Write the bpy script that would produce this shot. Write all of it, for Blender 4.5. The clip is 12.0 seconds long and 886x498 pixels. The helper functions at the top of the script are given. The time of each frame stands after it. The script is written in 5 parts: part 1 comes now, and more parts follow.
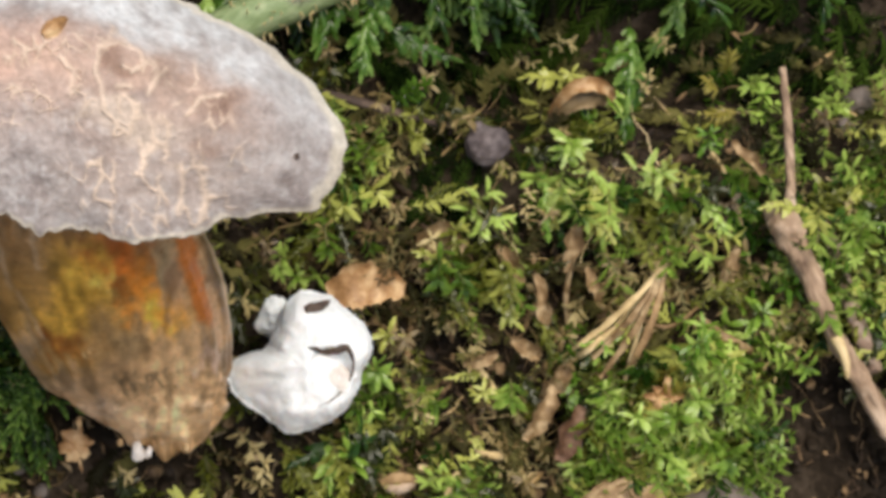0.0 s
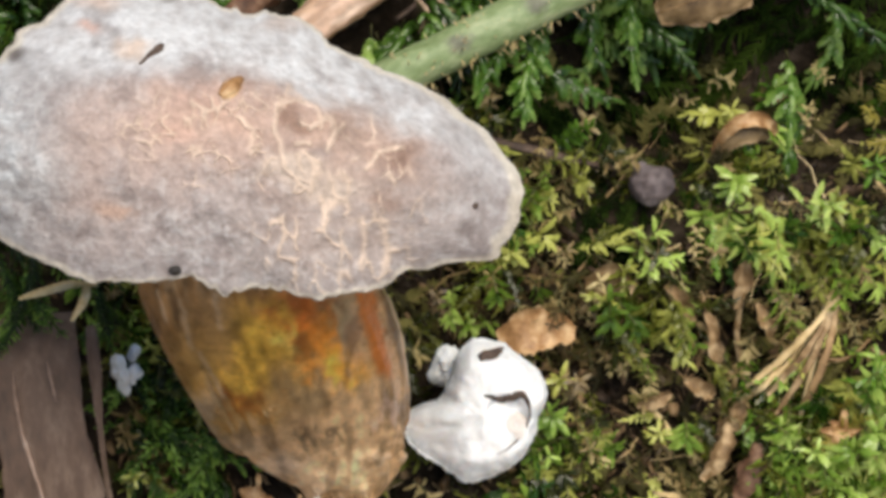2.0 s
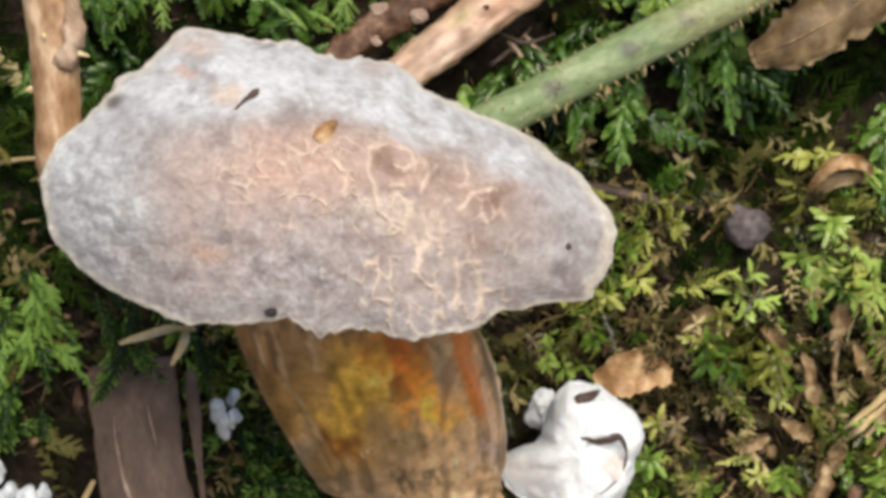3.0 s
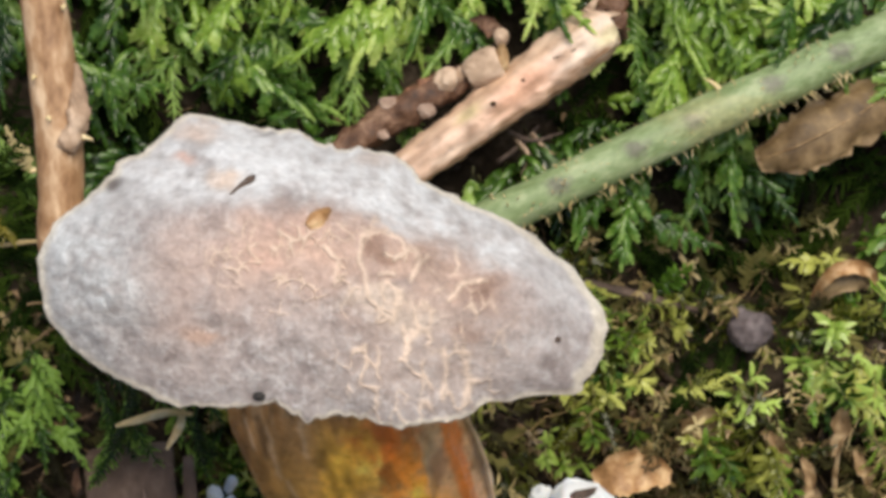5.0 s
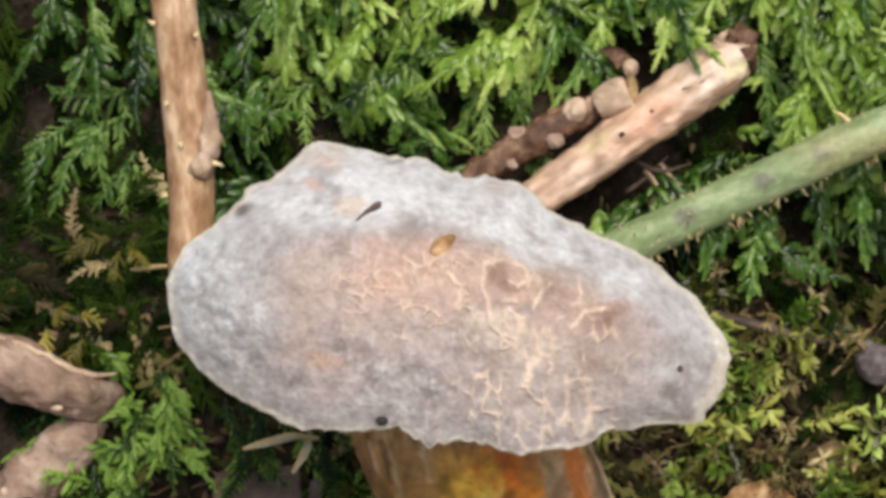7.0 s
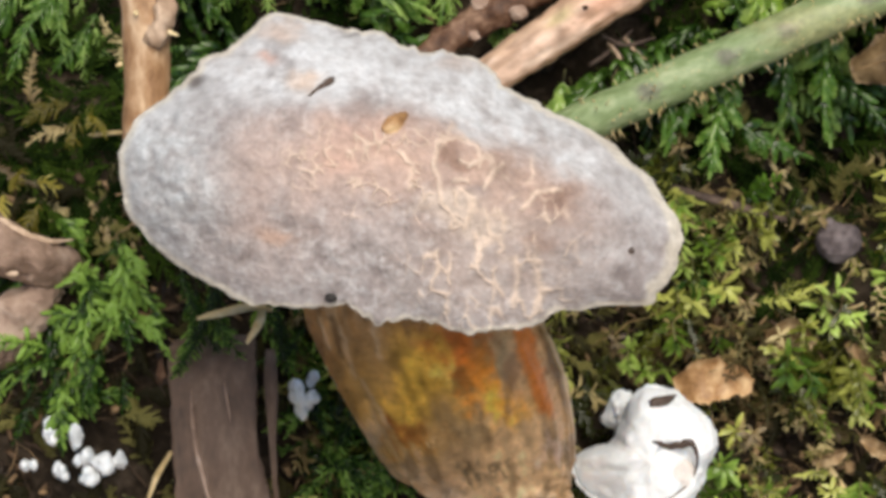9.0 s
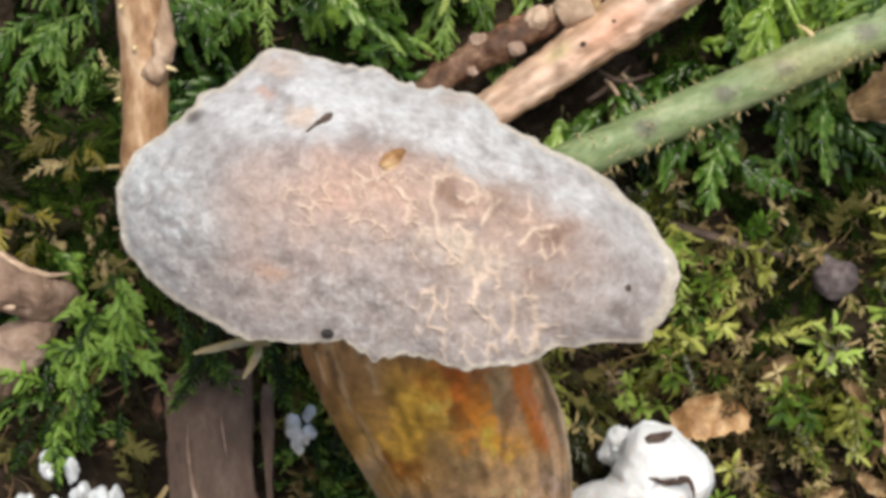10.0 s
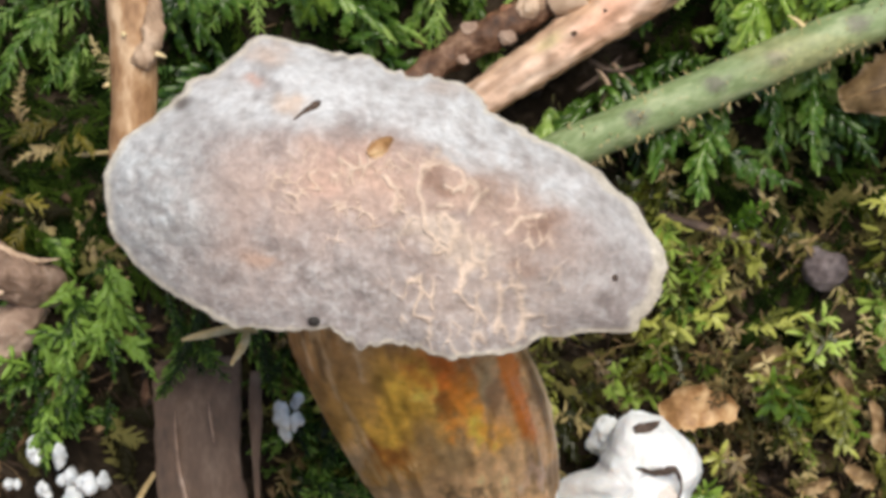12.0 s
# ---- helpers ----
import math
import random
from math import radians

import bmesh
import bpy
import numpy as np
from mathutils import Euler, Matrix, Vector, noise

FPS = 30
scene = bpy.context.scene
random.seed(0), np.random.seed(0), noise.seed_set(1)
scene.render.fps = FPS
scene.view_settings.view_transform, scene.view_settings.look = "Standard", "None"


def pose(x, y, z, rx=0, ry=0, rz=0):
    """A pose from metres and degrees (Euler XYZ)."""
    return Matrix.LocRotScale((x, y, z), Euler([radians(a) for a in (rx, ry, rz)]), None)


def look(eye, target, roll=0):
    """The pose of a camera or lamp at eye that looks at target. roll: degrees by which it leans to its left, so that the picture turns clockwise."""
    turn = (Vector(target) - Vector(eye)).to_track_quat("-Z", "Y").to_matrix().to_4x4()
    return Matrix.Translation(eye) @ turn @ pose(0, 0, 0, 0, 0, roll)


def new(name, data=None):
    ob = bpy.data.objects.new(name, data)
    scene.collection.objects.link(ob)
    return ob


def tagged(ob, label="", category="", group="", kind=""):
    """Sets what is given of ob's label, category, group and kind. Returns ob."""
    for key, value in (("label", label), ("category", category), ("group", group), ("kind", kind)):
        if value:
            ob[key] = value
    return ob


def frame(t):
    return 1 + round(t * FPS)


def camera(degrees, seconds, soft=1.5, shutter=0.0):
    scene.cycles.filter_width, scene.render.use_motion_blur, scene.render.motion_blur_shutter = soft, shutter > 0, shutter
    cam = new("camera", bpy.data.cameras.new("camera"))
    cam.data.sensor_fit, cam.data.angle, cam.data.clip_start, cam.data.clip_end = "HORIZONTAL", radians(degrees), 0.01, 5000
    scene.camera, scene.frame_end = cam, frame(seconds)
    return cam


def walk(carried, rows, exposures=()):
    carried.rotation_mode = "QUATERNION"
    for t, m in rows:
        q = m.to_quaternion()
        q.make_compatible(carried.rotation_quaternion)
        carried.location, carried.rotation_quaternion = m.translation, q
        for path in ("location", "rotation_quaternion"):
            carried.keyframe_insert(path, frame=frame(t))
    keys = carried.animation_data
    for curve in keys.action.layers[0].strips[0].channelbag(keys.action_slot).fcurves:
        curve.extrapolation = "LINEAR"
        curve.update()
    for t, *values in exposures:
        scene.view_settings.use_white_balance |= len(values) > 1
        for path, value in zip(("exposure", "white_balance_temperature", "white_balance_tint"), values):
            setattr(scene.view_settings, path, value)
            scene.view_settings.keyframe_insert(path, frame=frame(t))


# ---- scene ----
cam = camera(20.0, 12.0, soft=4.0)

# The mossy bank rises at 45 degrees. Places on it are given in millimetres:
# u to the right, v up the bank, w out of it.
BANK = pose(0, 0, 0, 45, 0, 0)
PATH = [
    (0, -0.00819, -0.00028, 0.31890, -3.170, -9.259, -0.743),
    (0.5, -0.01340, -0.00112, 0.31729, -4.227, -10.064, -1.895),
    (1, -0.01508, -0.00039, 0.31565, -4.313, -9.681, -2.593),
    (1.5, -0.01528, 0.00080, 0.31607, -2.992, -8.257, -2.956),
    (2, -0.01509, 0.00059, 0.31713, -1.890, -6.810, -3.304),
    (2.5, -0.01488, -0.00074, 0.31825, -1.113, -5.471, -3.645),
    (3, -0.01411, -0.00107, 0.31925, -0.539, -4.397, -3.778),
    (3.2, -0.01364, -0.00079, 0.31986, -0.328, -4.114, -3.828),
    (3.6, -0.01284, -0.00134, 0.32018, 0.009, -3.808, -3.712),
    (4, -0.01162, -0.00249, 0.32013, 0.406, -3.780, -3.337),
    (4.4, -0.01021, -0.00358, 0.32010, 0.880, -3.740, -2.872),
    (4.8, -0.00887, -0.00395, 0.32048, 1.451, -3.392, -2.479),
    (5, -0.00759, -0.00369, 0.32142, 1.910, -3.116, -2.180),
    (5.5, -0.00583, -0.00340, 0.32231, 3.025, -1.903, -1.698),
    (6, -0.00523, -0.00326, 0.32285, 3.354, -0.806, -1.462),
    (6.5, -0.00588, -0.00402, 0.32319, 3.263, -0.189, -1.469),
    (7, -0.00549, -0.00445, 0.32355, 2.654, 0.160, -1.392),
    (7.5, -0.00519, -0.00494, 0.32328, 1.658, 0.170, -1.285),
    (7.7, -0.00517, -0.00503, 0.32260, 1.078, 0.097, -1.196),
    (8.1, -0.00436, -0.00442, 0.32235, 0.350, 0.072, -1.014),
    (8.5, -0.00276, -0.00277, 0.32229, -0.404, 0.051, -0.712),
    (8.9, -0.00120, -0.00106, 0.32234, -0.928, 0.037, -0.417),
    (9.3, -0.00055, -0.00027, 0.32238, -0.966, 0.027, -0.257),
    (9.5, -0.00073, -0.00020, 0.32268, -0.730, -0.003, -0.142),
    (10, -0.00077, -0.00025, 0.32242, -0.241, 0.008, -0.133),
    (10.5, 0.00000, -0.00000, 0.32269, -0.000, -0.000, 0.000),
    (11, 0.00033, 0.00016, 0.32264, 0.000, -0.192, 0.105),
    (11.5, 0.00063, 0.00006, 0.32255, -0.179, -0.228, 0.162),
    (12, 0.00059, -0.00012, 0.32237, -0.528, 0.015, 0.295),
]
walk(cam, [(t, BANK @ pose(x, y, z, rx, ry, rz)) for t, x, y, z, rx, ry, rz in PATH])

# ---- light: soft daylight under trees ----
world = bpy.data.worlds.new("sky")
scene.world = world
world.use_nodes = True
wn = world.node_tree
bg = wn.nodes["Background"]
sky = wn.nodes.new("ShaderNodeTexSky")
sky.sky_type = "NISHITA"
sky.sun_disc = False
sky.sun_elevation, sky.sun_rotation = radians(71), radians(157)
wn.links.new(sky.outputs[0], bg.inputs[0])
bg.inputs[1].default_value = 0.088

sun = new("sun", bpy.data.lights.new("sun", "SUN"))
sun.data.energy, sun.data.angle, sun.data.color = 3.3, radians(44), (1.0, 0.91, 0.77)
sun.matrix_world = look((0.2, -0.48, 1.5), (0, 0, 0))
scene.view_settings.exposure = 0.46


# ---- materials ----
def mat(name, dark, mid, light, grain=1.0, blotch=0.12, rough=0.7, bump=0.3, depth=0.25, island=0.0, spec=0.4,
        sss=0.0, spread=0.5, stretch=(1, 1, 1), axis=0.0, tip=0.0):
    """Two scales of colour (grain and blotch, per millimetre), relief, and a tint for each island."""
    m = bpy.data.materials.new(name)
    m.use_nodes = True
    t = m.node_tree
    n, link = t.nodes, t.links.new
    p = n["Principled BSDF"]
    co = n.new("ShaderNodeTexCoord")
    mp = n.new("ShaderNodeMapping")
    mp.inputs["Scale"].default_value = [1000 * s for s in stretch]
    turn = n.new("ShaderNodeMapping")
    turn.inputs["Rotation"].default_value = (0.6, 0.4, 0.5)
    pre = n.new("ShaderNodeMapping")
    pre.inputs["Rotation"].default_value = (0, 0, radians(-axis))
    link(co.outputs["Object"], pre.inputs[0])
    link(pre.outputs[0], mp.inputs[0])
    link(mp.outputs[0], turn.inputs[0])

    def tex(scale, detail=5.0, r=0.6):
        x = n.new("ShaderNodeTexNoise")
        x.inputs["Scale"].default_value, x.inputs["Detail"].default_value, x.inputs["Roughness"].default_value = scale, detail, r
        link(turn.outputs[0], x.inputs["Vector"])
        return x.outputs["Fac"]

    big, small = tex(blotch, 4), tex(grain, 6)
    add = n.new("ShaderNodeMath")
    add.operation = "MULTIPLY_ADD"
    link(big, add.inputs[0])
    add.inputs[1].default_value = 1 - spread
    mul = n.new("ShaderNodeMath")
    mul.operation = "MULTIPLY"
    link(small, mul.inputs[0])
    mul.inputs[1].default_value = spread
    link(mul.outputs[0], add.inputs[2])
    fac = add.outputs[0]
    if island:
        geo = n.new("ShaderNodeNewGeometry")
        isl = n.new("ShaderNodeMath")
        isl.operation = "MULTIPLY_ADD"
        link(geo.outputs["Random Per Island"], isl.inputs[0])
        isl.inputs[1].default_value = island
        link(fac, isl.inputs[2])
        off = n.new("ShaderNodeMath")
        off.operation = "SUBTRACT"
        link(isl.outputs[0], off.inputs[0])
        off.inputs[1].default_value = island / 2
        fac = off.outputs[0]
    # paler young tips, dark bases: growth, plus gloss and shade put into the colour
    if tip:
        tip_tone = n.new("ShaderNodeAttribute")
        tip_tone.attribute_name = "tip"
        more = n.new("ShaderNodeMath")
        more.operation = "MULTIPLY_ADD"
        link(tip_tone.outputs["Fac"], more.inputs[0])
        more.inputs[1].default_value = tip
        link(fac, more.inputs[2])
        fac = more.outputs[0]
    ramp = n.new("ShaderNodeValToRGB")
    e = ramp.color_ramp.elements
    e[0].position, e[0].color = 0.33, (*dark, 1)
    e[1].position, e[1].color = 0.67, (*light, 1)
    k = e.new(0.5)
    k.color = (*mid, 1)
    link(fac, ramp.inputs[0])
    link(ramp.outputs[0], p.inputs["Base Color"])
    rr = n.new("ShaderNodeMapRange")
    link(small, rr.inputs[0])
    rr.inputs[1].default_value, rr.inputs[2].default_value = 0.3, 0.7
    rr.inputs[3].default_value, rr.inputs[4].default_value = max(0.05, rough - 0.12), min(1, rough + 0.12)
    link(rr.outputs[0], p.inputs["Roughness"])
    p.inputs["Specular IOR Level"].default_value = spec
    if sss:
        p.inputs["Subsurface Weight"].default_value = sss
        p.inputs["Subsurface Radius"].default_value = (0.003, 0.0025, 0.0022)
        p.inputs["Subsurface Scale"].default_value = 1.0
    if bump:
        b = n.new("ShaderNodeBump")
        b.inputs["Strength"].default_value, b.inputs["Distance"].default_value = bump, depth / 1000
        link(small, b.inputs["Height"])
        link(b.outputs[0], p.inputs["Normal"])
    m["fac"] = ramp.name
    return m


def leafy(name, dark, mid, light, rough=0.35, see=0.35, island=0.42, blotch=0.05, gloss=0.55, tip=0.0):
    """Thin wet leaves: gloss on the face, some light through the blade."""
    m = mat(name, dark, mid, light, grain=0.8, blotch=blotch, rough=rough, bump=0.15, depth=0.1, island=island, spec=gloss, spread=0.4, tip=tip)
    n, link = m.node_tree.nodes, m.node_tree.links.new
    ramp, p, out = n[m["fac"]], n["Principled BSDF"], n["Material Output"]
    tr = n.new("ShaderNodeBsdfTranslucent")
    link(ramp.outputs[0], tr.inputs[0])
    mix = n.new("ShaderNodeMixShader")
    mix.inputs[0].default_value = see
    link(p.outputs[0], mix.inputs[1])
    link(tr.outputs[0], mix.inputs[2])
    link(mix.outputs[0], out.inputs[0])
    return m


def painted(name, rough=0.8, grain=1.2, low=0.75, high=1.25, bump=0.5, depth=0.3, spec=0.25, sss=0.0, stretch=(1, 1, 1)):
    """The mesh's own tint, with a fine grain and relief over it."""
    m = mat(name, (low,) * 3, (0.5 * (low + high),) * 3, (high,) * 3, grain=grain, blotch=grain * 0.4, rough=rough, bump=bump, depth=depth, spec=spec, sss=sss, stretch=stretch)
    n, link = m.node_tree.nodes, m.node_tree.links.new
    at = n.new("ShaderNodeAttribute")
    at.attribute_name = "tint"
    tone = n.new("ShaderNodeVectorMath")
    tone.operation = "MULTIPLY"
    link(at.outputs["Color"], tone.inputs[0])
    link(n[m["fac"]].outputs[0], tone.inputs[1])
    link(tone.outputs[0], n["Principled BSDF"].inputs["Base Color"])
    return m


def patch(m, centre, radius, colour, soft=0.5, amount=1.0, wobble=0.35, stretch=(1, 1, 1)):
    """A stain with a ragged edge on material m, round a point of the thing (millimetres from its foot)."""
    n, link = m.node_tree.nodes, m.node_tree.links.new
    p = n["Principled BSDF"]
    src = p.inputs["Base Color"].links[0].from_socket
    co = n.new("ShaderNodeTexCoord")
    mp = n.new("ShaderNodeMapping")
    mp.inputs["Scale"].default_value = [1000 / radius / s for s in stretch]
    mp.inputs["Location"].default_value = [-c / radius / s for c, s in zip(centre, stretch)]
    link(co.outputs["Object"], mp.inputs[0])
    no = n.new("ShaderNodeTexNoise")
    no.inputs["Scale"].default_value, no.inputs["Detail"].default_value = 2.2, 6
    link(mp.outputs[0], no.inputs["Vector"])
    wob = n.new("ShaderNodeVectorMath")
    wob.operation = "MULTIPLY_ADD"
    link(no.outputs["Color"], wob.inputs[0])
    wob.inputs[1].default_value = (wobble * 2,) * 3
    link(mp.outputs[0], wob.inputs[2])
    sh = n.new("ShaderNodeVectorMath")
    sh.operation = "ADD"
    link(wob.outputs[0], sh.inputs[0])
    sh.inputs[1].default_value = (-wobble,) * 3
    ln = n.new("ShaderNodeVectorMath")
    ln.operation = "LENGTH"
    link(sh.outputs[0], ln.inputs[0])
    mr = n.new("ShaderNodeMapRange")
    mr.interpolation_type = "SMOOTHSTEP"
    link(ln.outputs["Value"], mr.inputs[0])
    mr.inputs[1].default_value, mr.inputs[2].default_value = 1.0, 1.0 - soft
    mr.inputs[3].default_value, mr.inputs[4].default_value = 0.0, amount
    fine = n.new("ShaderNodeTexNoise")
    fine.inputs["Scale"].default_value, fine.inputs["Detail"].default_value = 900, 6
    link(co.outputs["Object"], fine.inputs["Vector"])
    lift = n.new("ShaderNodeMapRange")
    link(fine.outputs["Fac"], lift.inputs[0])
    lift.inputs[1].default_value, lift.inputs[2].default_value = 0.3, 0.7
    lift.inputs[3].default_value, lift.inputs[4].default_value = 0.6, 1.4
    tone = n.new("ShaderNodeVectorMath")
    tone.operation = "SCALE"
    tone.inputs[0].default_value = colour
    link(lift.outputs[0], tone.inputs["Scale"])
    mx = n.new("ShaderNodeMix")
    mx.data_type = "RGBA"
    link(mr.outputs[0], mx.inputs[0])
    link(src, mx.inputs[6])
    link(tone.outputs[0], mx.inputs[7])
    link(mx.outputs[2], p.inputs["Base Color"])
    return m


CAP = painted("cap_skin", rough=0.9, grain=1.9, low=0.74, high=1.26, bump=0.8, depth=0.28, spec=0.15)
RIM = mat("cap_margin", (0.30, 0.27, 0.23), (0.45, 0.41, 0.35), (0.60, 0.55, 0.47), grain=0.7, blotch=0.3, rough=0.8, bump=0.4, spec=0.25)
PORES = mat("pore_layer", (0.20, 0.15, 0.05), (0.33, 0.25, 0.08), (0.42, 0.33, 0.13), grain=2.5, rough=0.8, bump=0.8)
STEM = painted("stem_flesh", rough=0.36, grain=1.7, low=0.72, high=1.28, bump=0.7, depth=0.35, spec=0.45, stretch=(1.1, 0.75, 0.75))
WHITE = mat("white_flesh", (0.62, 0.64, 0.64), (0.80, 0.81, 0.81), (0.88, 0.88, 0.88), grain=0.7, blotch=0.2, rough=0.8, bump=0.5, depth=0.4, spec=0.2, sss=0.5)
PINK = mat("pale_flesh", (0.54, 0.47, 0.42), (0.68, 0.62, 0.57), (0.78, 0.74, 0.70), grain=0.8, rough=0.75, bump=0.4, sss=0.1)
DRIED = mat("dried_edge", (0.03, 0.02, 0.015), (0.09, 0.06, 0.045), (0.20, 0.15, 0.12), grain=1.2, rough=0.8, bump=0.5)
# wood colour lowered almost to black to stand for the stake's shade
SHADEWOOD = mat("wet_dark_wood", (0.008, 0.005, 0.004), (0.024, 0.015, 0.011), (0.065, 0.043, 0.032), grain=0.7, blotch=0.2, rough=0.6, bump=0.8, depth=0.4, stretch=(1, 0.4, 1))
SOIL = mat("soil", (0.008, 0.006, 0.004), (0.026, 0.019, 0.013), (0.080, 0.060, 0.043), grain=0.7, blotch=0.12, rough=0.9, bump=1.0, depth=0.8, spec=0.06)
FLOOR = mat("leaf_litter_floor", (0.10, 0.06, 0.03), (0.24, 0.16, 0.09), (0.40, 0.29, 0.18), grain=0.05, blotch=0.01, rough=0.8, bump=1.0, depth=4)
BARK = mat("brown_stem_skin", (0.16, 0.075, 0.032), (0.37, 0.22, 0.115), (0.64, 0.47, 0.31), grain=0.6, blotch=0.3, rough=0.6, bump=0.6, depth=0.3, stretch=(1, 0.4, 1))
STICK = painted("stripped_wood", rough=0.6, grain=0.9, low=0.72, high=1.22, bump=0.8, depth=0.35, spec=0.3, stretch=(0.6, 0.8, 1))
ROT = mat("rotten_wood", (0.04, 0.018, 0.010), (0.115, 0.056, 0.030), (0.27, 0.165, 0.105), grain=0.8, blotch=0.2, rough=0.6, bump=0.8, depth=0.5)
RUST = mat("rusty_bark", (0.08, 0.028, 0.014), (0.24, 0.105, 0.048), (0.44, 0.25, 0.13), grain=0.7, blotch=0.2, rough=0.5, bump=0.8, depth=0.4)
PALEWOOD = mat("pale_bark_ring", (0.30, 0.20, 0.13), (0.52, 0.38, 0.27), (0.70, 0.57, 0.44), grain=0.9, rough=0.7, bump=0.5)
GREEN = mat("green_stem_skin", (0.10, 0.14, 0.05), (0.205, 0.275, 0.125), (0.36, 0.41, 0.24), grain=0.9, blotch=0.25, rough=0.5, bump=0.6, depth=0.25, spread=0.6, stretch=(0.5, 1, 1), axis=23)
for u in (24.5, 34.3, 41.8, 52.0, 61.0):
    patch(GREEN, (u - 40, 8.9 + (u - 14) * 0.43 - 20, 6), 2.2, (0.115, 0.105, 0.085), soft=0.8, amount=0.8, wobble=0.7, stretch=(1.2, 0.8, 4))
patch(GREEN, (8, 1.2, 6), 9, (0.36, 0.33, 0.16), soft=0.9, amount=0.5, wobble=0.7, stretch=(2, 0.5, 3))
HAIR = mat("bristle", (0.40, 0.30, 0.12), (0.58, 0.45, 0.22), (0.74, 0.62, 0.38), grain=1, rough=0.5, bump=0)
GREY = mat("grey_bark", (0.044, 0.026, 0.017), (0.108, 0.068, 0.047), (0.21, 0.15, 0.11), grain=0.7, blotch=0.14, rough=0.75, bump=0.8, depth=0.4, stretch=(1, 0.4, 1))
ROOT = mat("worn_root", (0.085, 0.050, 0.032), (0.27, 0.18, 0.13), (0.52, 0.40, 0.32), grain=0.5, blotch=0.16, rough=0.65, bump=1.0, depth=0.9, stretch=(0.6, 1, 1), axis=-25)
DRY = mat("dry_leaf", (0.09, 0.05, 0.022), (0.24, 0.15, 0.068), (0.56, 0.41, 0.235), grain=0.7, blotch=0.2, rough=0.6, bump=0.5, island=0.3)
BROWN = mat("brown_leaf", (0.055, 0.032, 0.014), (0.155, 0.100, 0.045), (0.32, 0.225, 0.115), grain=0.5, blotch=0.2, rough=0.6, bump=0.7, depth=0.4)
ORANGE = mat("orange_leaf", (0.16, 0.075, 0.025), (0.36, 0.20, 0.085), (0.60, 0.42, 0.23), grain=0.5, blotch=0.25, rough=0.5, bump=0.5, depth=0.4, island=0.2)
STRAW = mat("straw", (0.30, 0.20, 0.08), (0.52, 0.38, 0.18), (0.74, 0.58, 0.33), grain=0.6, rough=0.6, bump=0.3, island=0.5)
TWIG = mat("twig_bark", (0.11, 0.065, 0.04), (0.34, 0.23, 0.15), (0.60, 0.45, 0.33), grain=0.8, blotch=0.3, rough=0.75, bump=1.0, depth=0.6, stretch=(0.3, 1, 1), axis=-63)
TAN = mat("tan_wood", (0.15, 0.085, 0.038), (0.34, 0.215, 0.10), (0.56, 0.40, 0.22), grain=0.5, blotch=0.12, rough=0.65, bump=0.7, depth=0.4)
GREYCAP = mat("grey_cap_skin", (0.070, 0.053, 0.043), (0.150, 0.120, 0.102), (0.27, 0.228, 0.20), grain=0.4, blotch=0.09, rough=0.65, bump=0.3, depth=0.25)
HUMUS = mat("litter", (0.018, 0.010, 0.005), (0.075, 0.042, 0.020), (0.26, 0.165, 0.08), grain=0.5, blotch=0.1, rough=0.7, bump=0.3, island=0.5)
MOSS = leafy("moss_leaf", (0.012, 0.034, 0.004), (0.085, 0.185, 0.022), (0.39, 0.56, 0.14), rough=0.3, see=0.4, island=0.22, tip=0.16)
OLIVE = leafy("olive_moss_leaf", (0.026, 0.032, 0.005), (0.145, 0.158, 0.022), (0.52, 0.54, 0.13), rough=0.24, see=0.35, island=0.6, gloss=0.35, tip=0.1)
LIME = leafy("lime_moss_leaf", (0.024, 0.062, 0.007), (0.122, 0.245, 0.024), (0.45, 0.60, 0.13), rough=0.24, see=0.35, island=0.6, gloss=0.35, tip=0.1)
# darker copy of the moss leaf; the cap's shade is painted into it
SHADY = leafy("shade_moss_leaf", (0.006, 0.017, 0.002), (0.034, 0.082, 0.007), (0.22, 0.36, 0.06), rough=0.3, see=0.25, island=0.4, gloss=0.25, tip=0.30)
FRESH = leafy("fresh_moss_leaf", (0.07, 0.14, 0.016), (0.25, 0.40, 0.050), (0.58, 0.70, 0.20), rough=0.28, see=0.4, island=0.22, tip=0.16)
INK = mat("black_scar", (0.004, 0.003, 0.003), (0.012, 0.010, 0.009), (0.035, 0.03, 0.026), grain=1.2, rough=0.7, bump=0.4)
YELLOW = leafy("yellow_moss_leaf", (0.12, 0.10, 0.010), (0.26, 0.22, 0.025), (0.42, 0.36, 0.07))
# moss green taken almost to black: the shade between shoots is in the colour
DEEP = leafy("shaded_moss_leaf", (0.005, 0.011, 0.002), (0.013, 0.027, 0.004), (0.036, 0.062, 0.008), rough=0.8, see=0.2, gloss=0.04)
# darkened olive brown, with the shade of the lower gaps in its colour
DIM_OLIVE = leafy("faded_moss_leaf", (0.016, 0.014, 0.004), (0.056, 0.050, 0.014), (0.165, 0.150, 0.045), rough=0.6, see=0.3, gloss=0.15, island=0.6)
DEAD = leafy("dead_moss_leaf", (0.07, 0.045, 0.015), (0.235, 0.165, 0.060), (0.50, 0.40, 0.18), rough=0.55, see=0.2)
PLUM = mat("plum_skin", (0.035, 0.027, 0.027), (0.10, 0.078, 0.078), (0.20, 0.165, 0.165), grain=0.8, blotch=0.25, rough=0.6, bump=0.7, depth=0.4)
MSTEM = mat("moss_stalk", (0.05, 0.05, 0.012), (0.11, 0.11, 0.03), (0.20, 0.18, 0.07), grain=1, rough=0.5, bump=0, island=0.5)


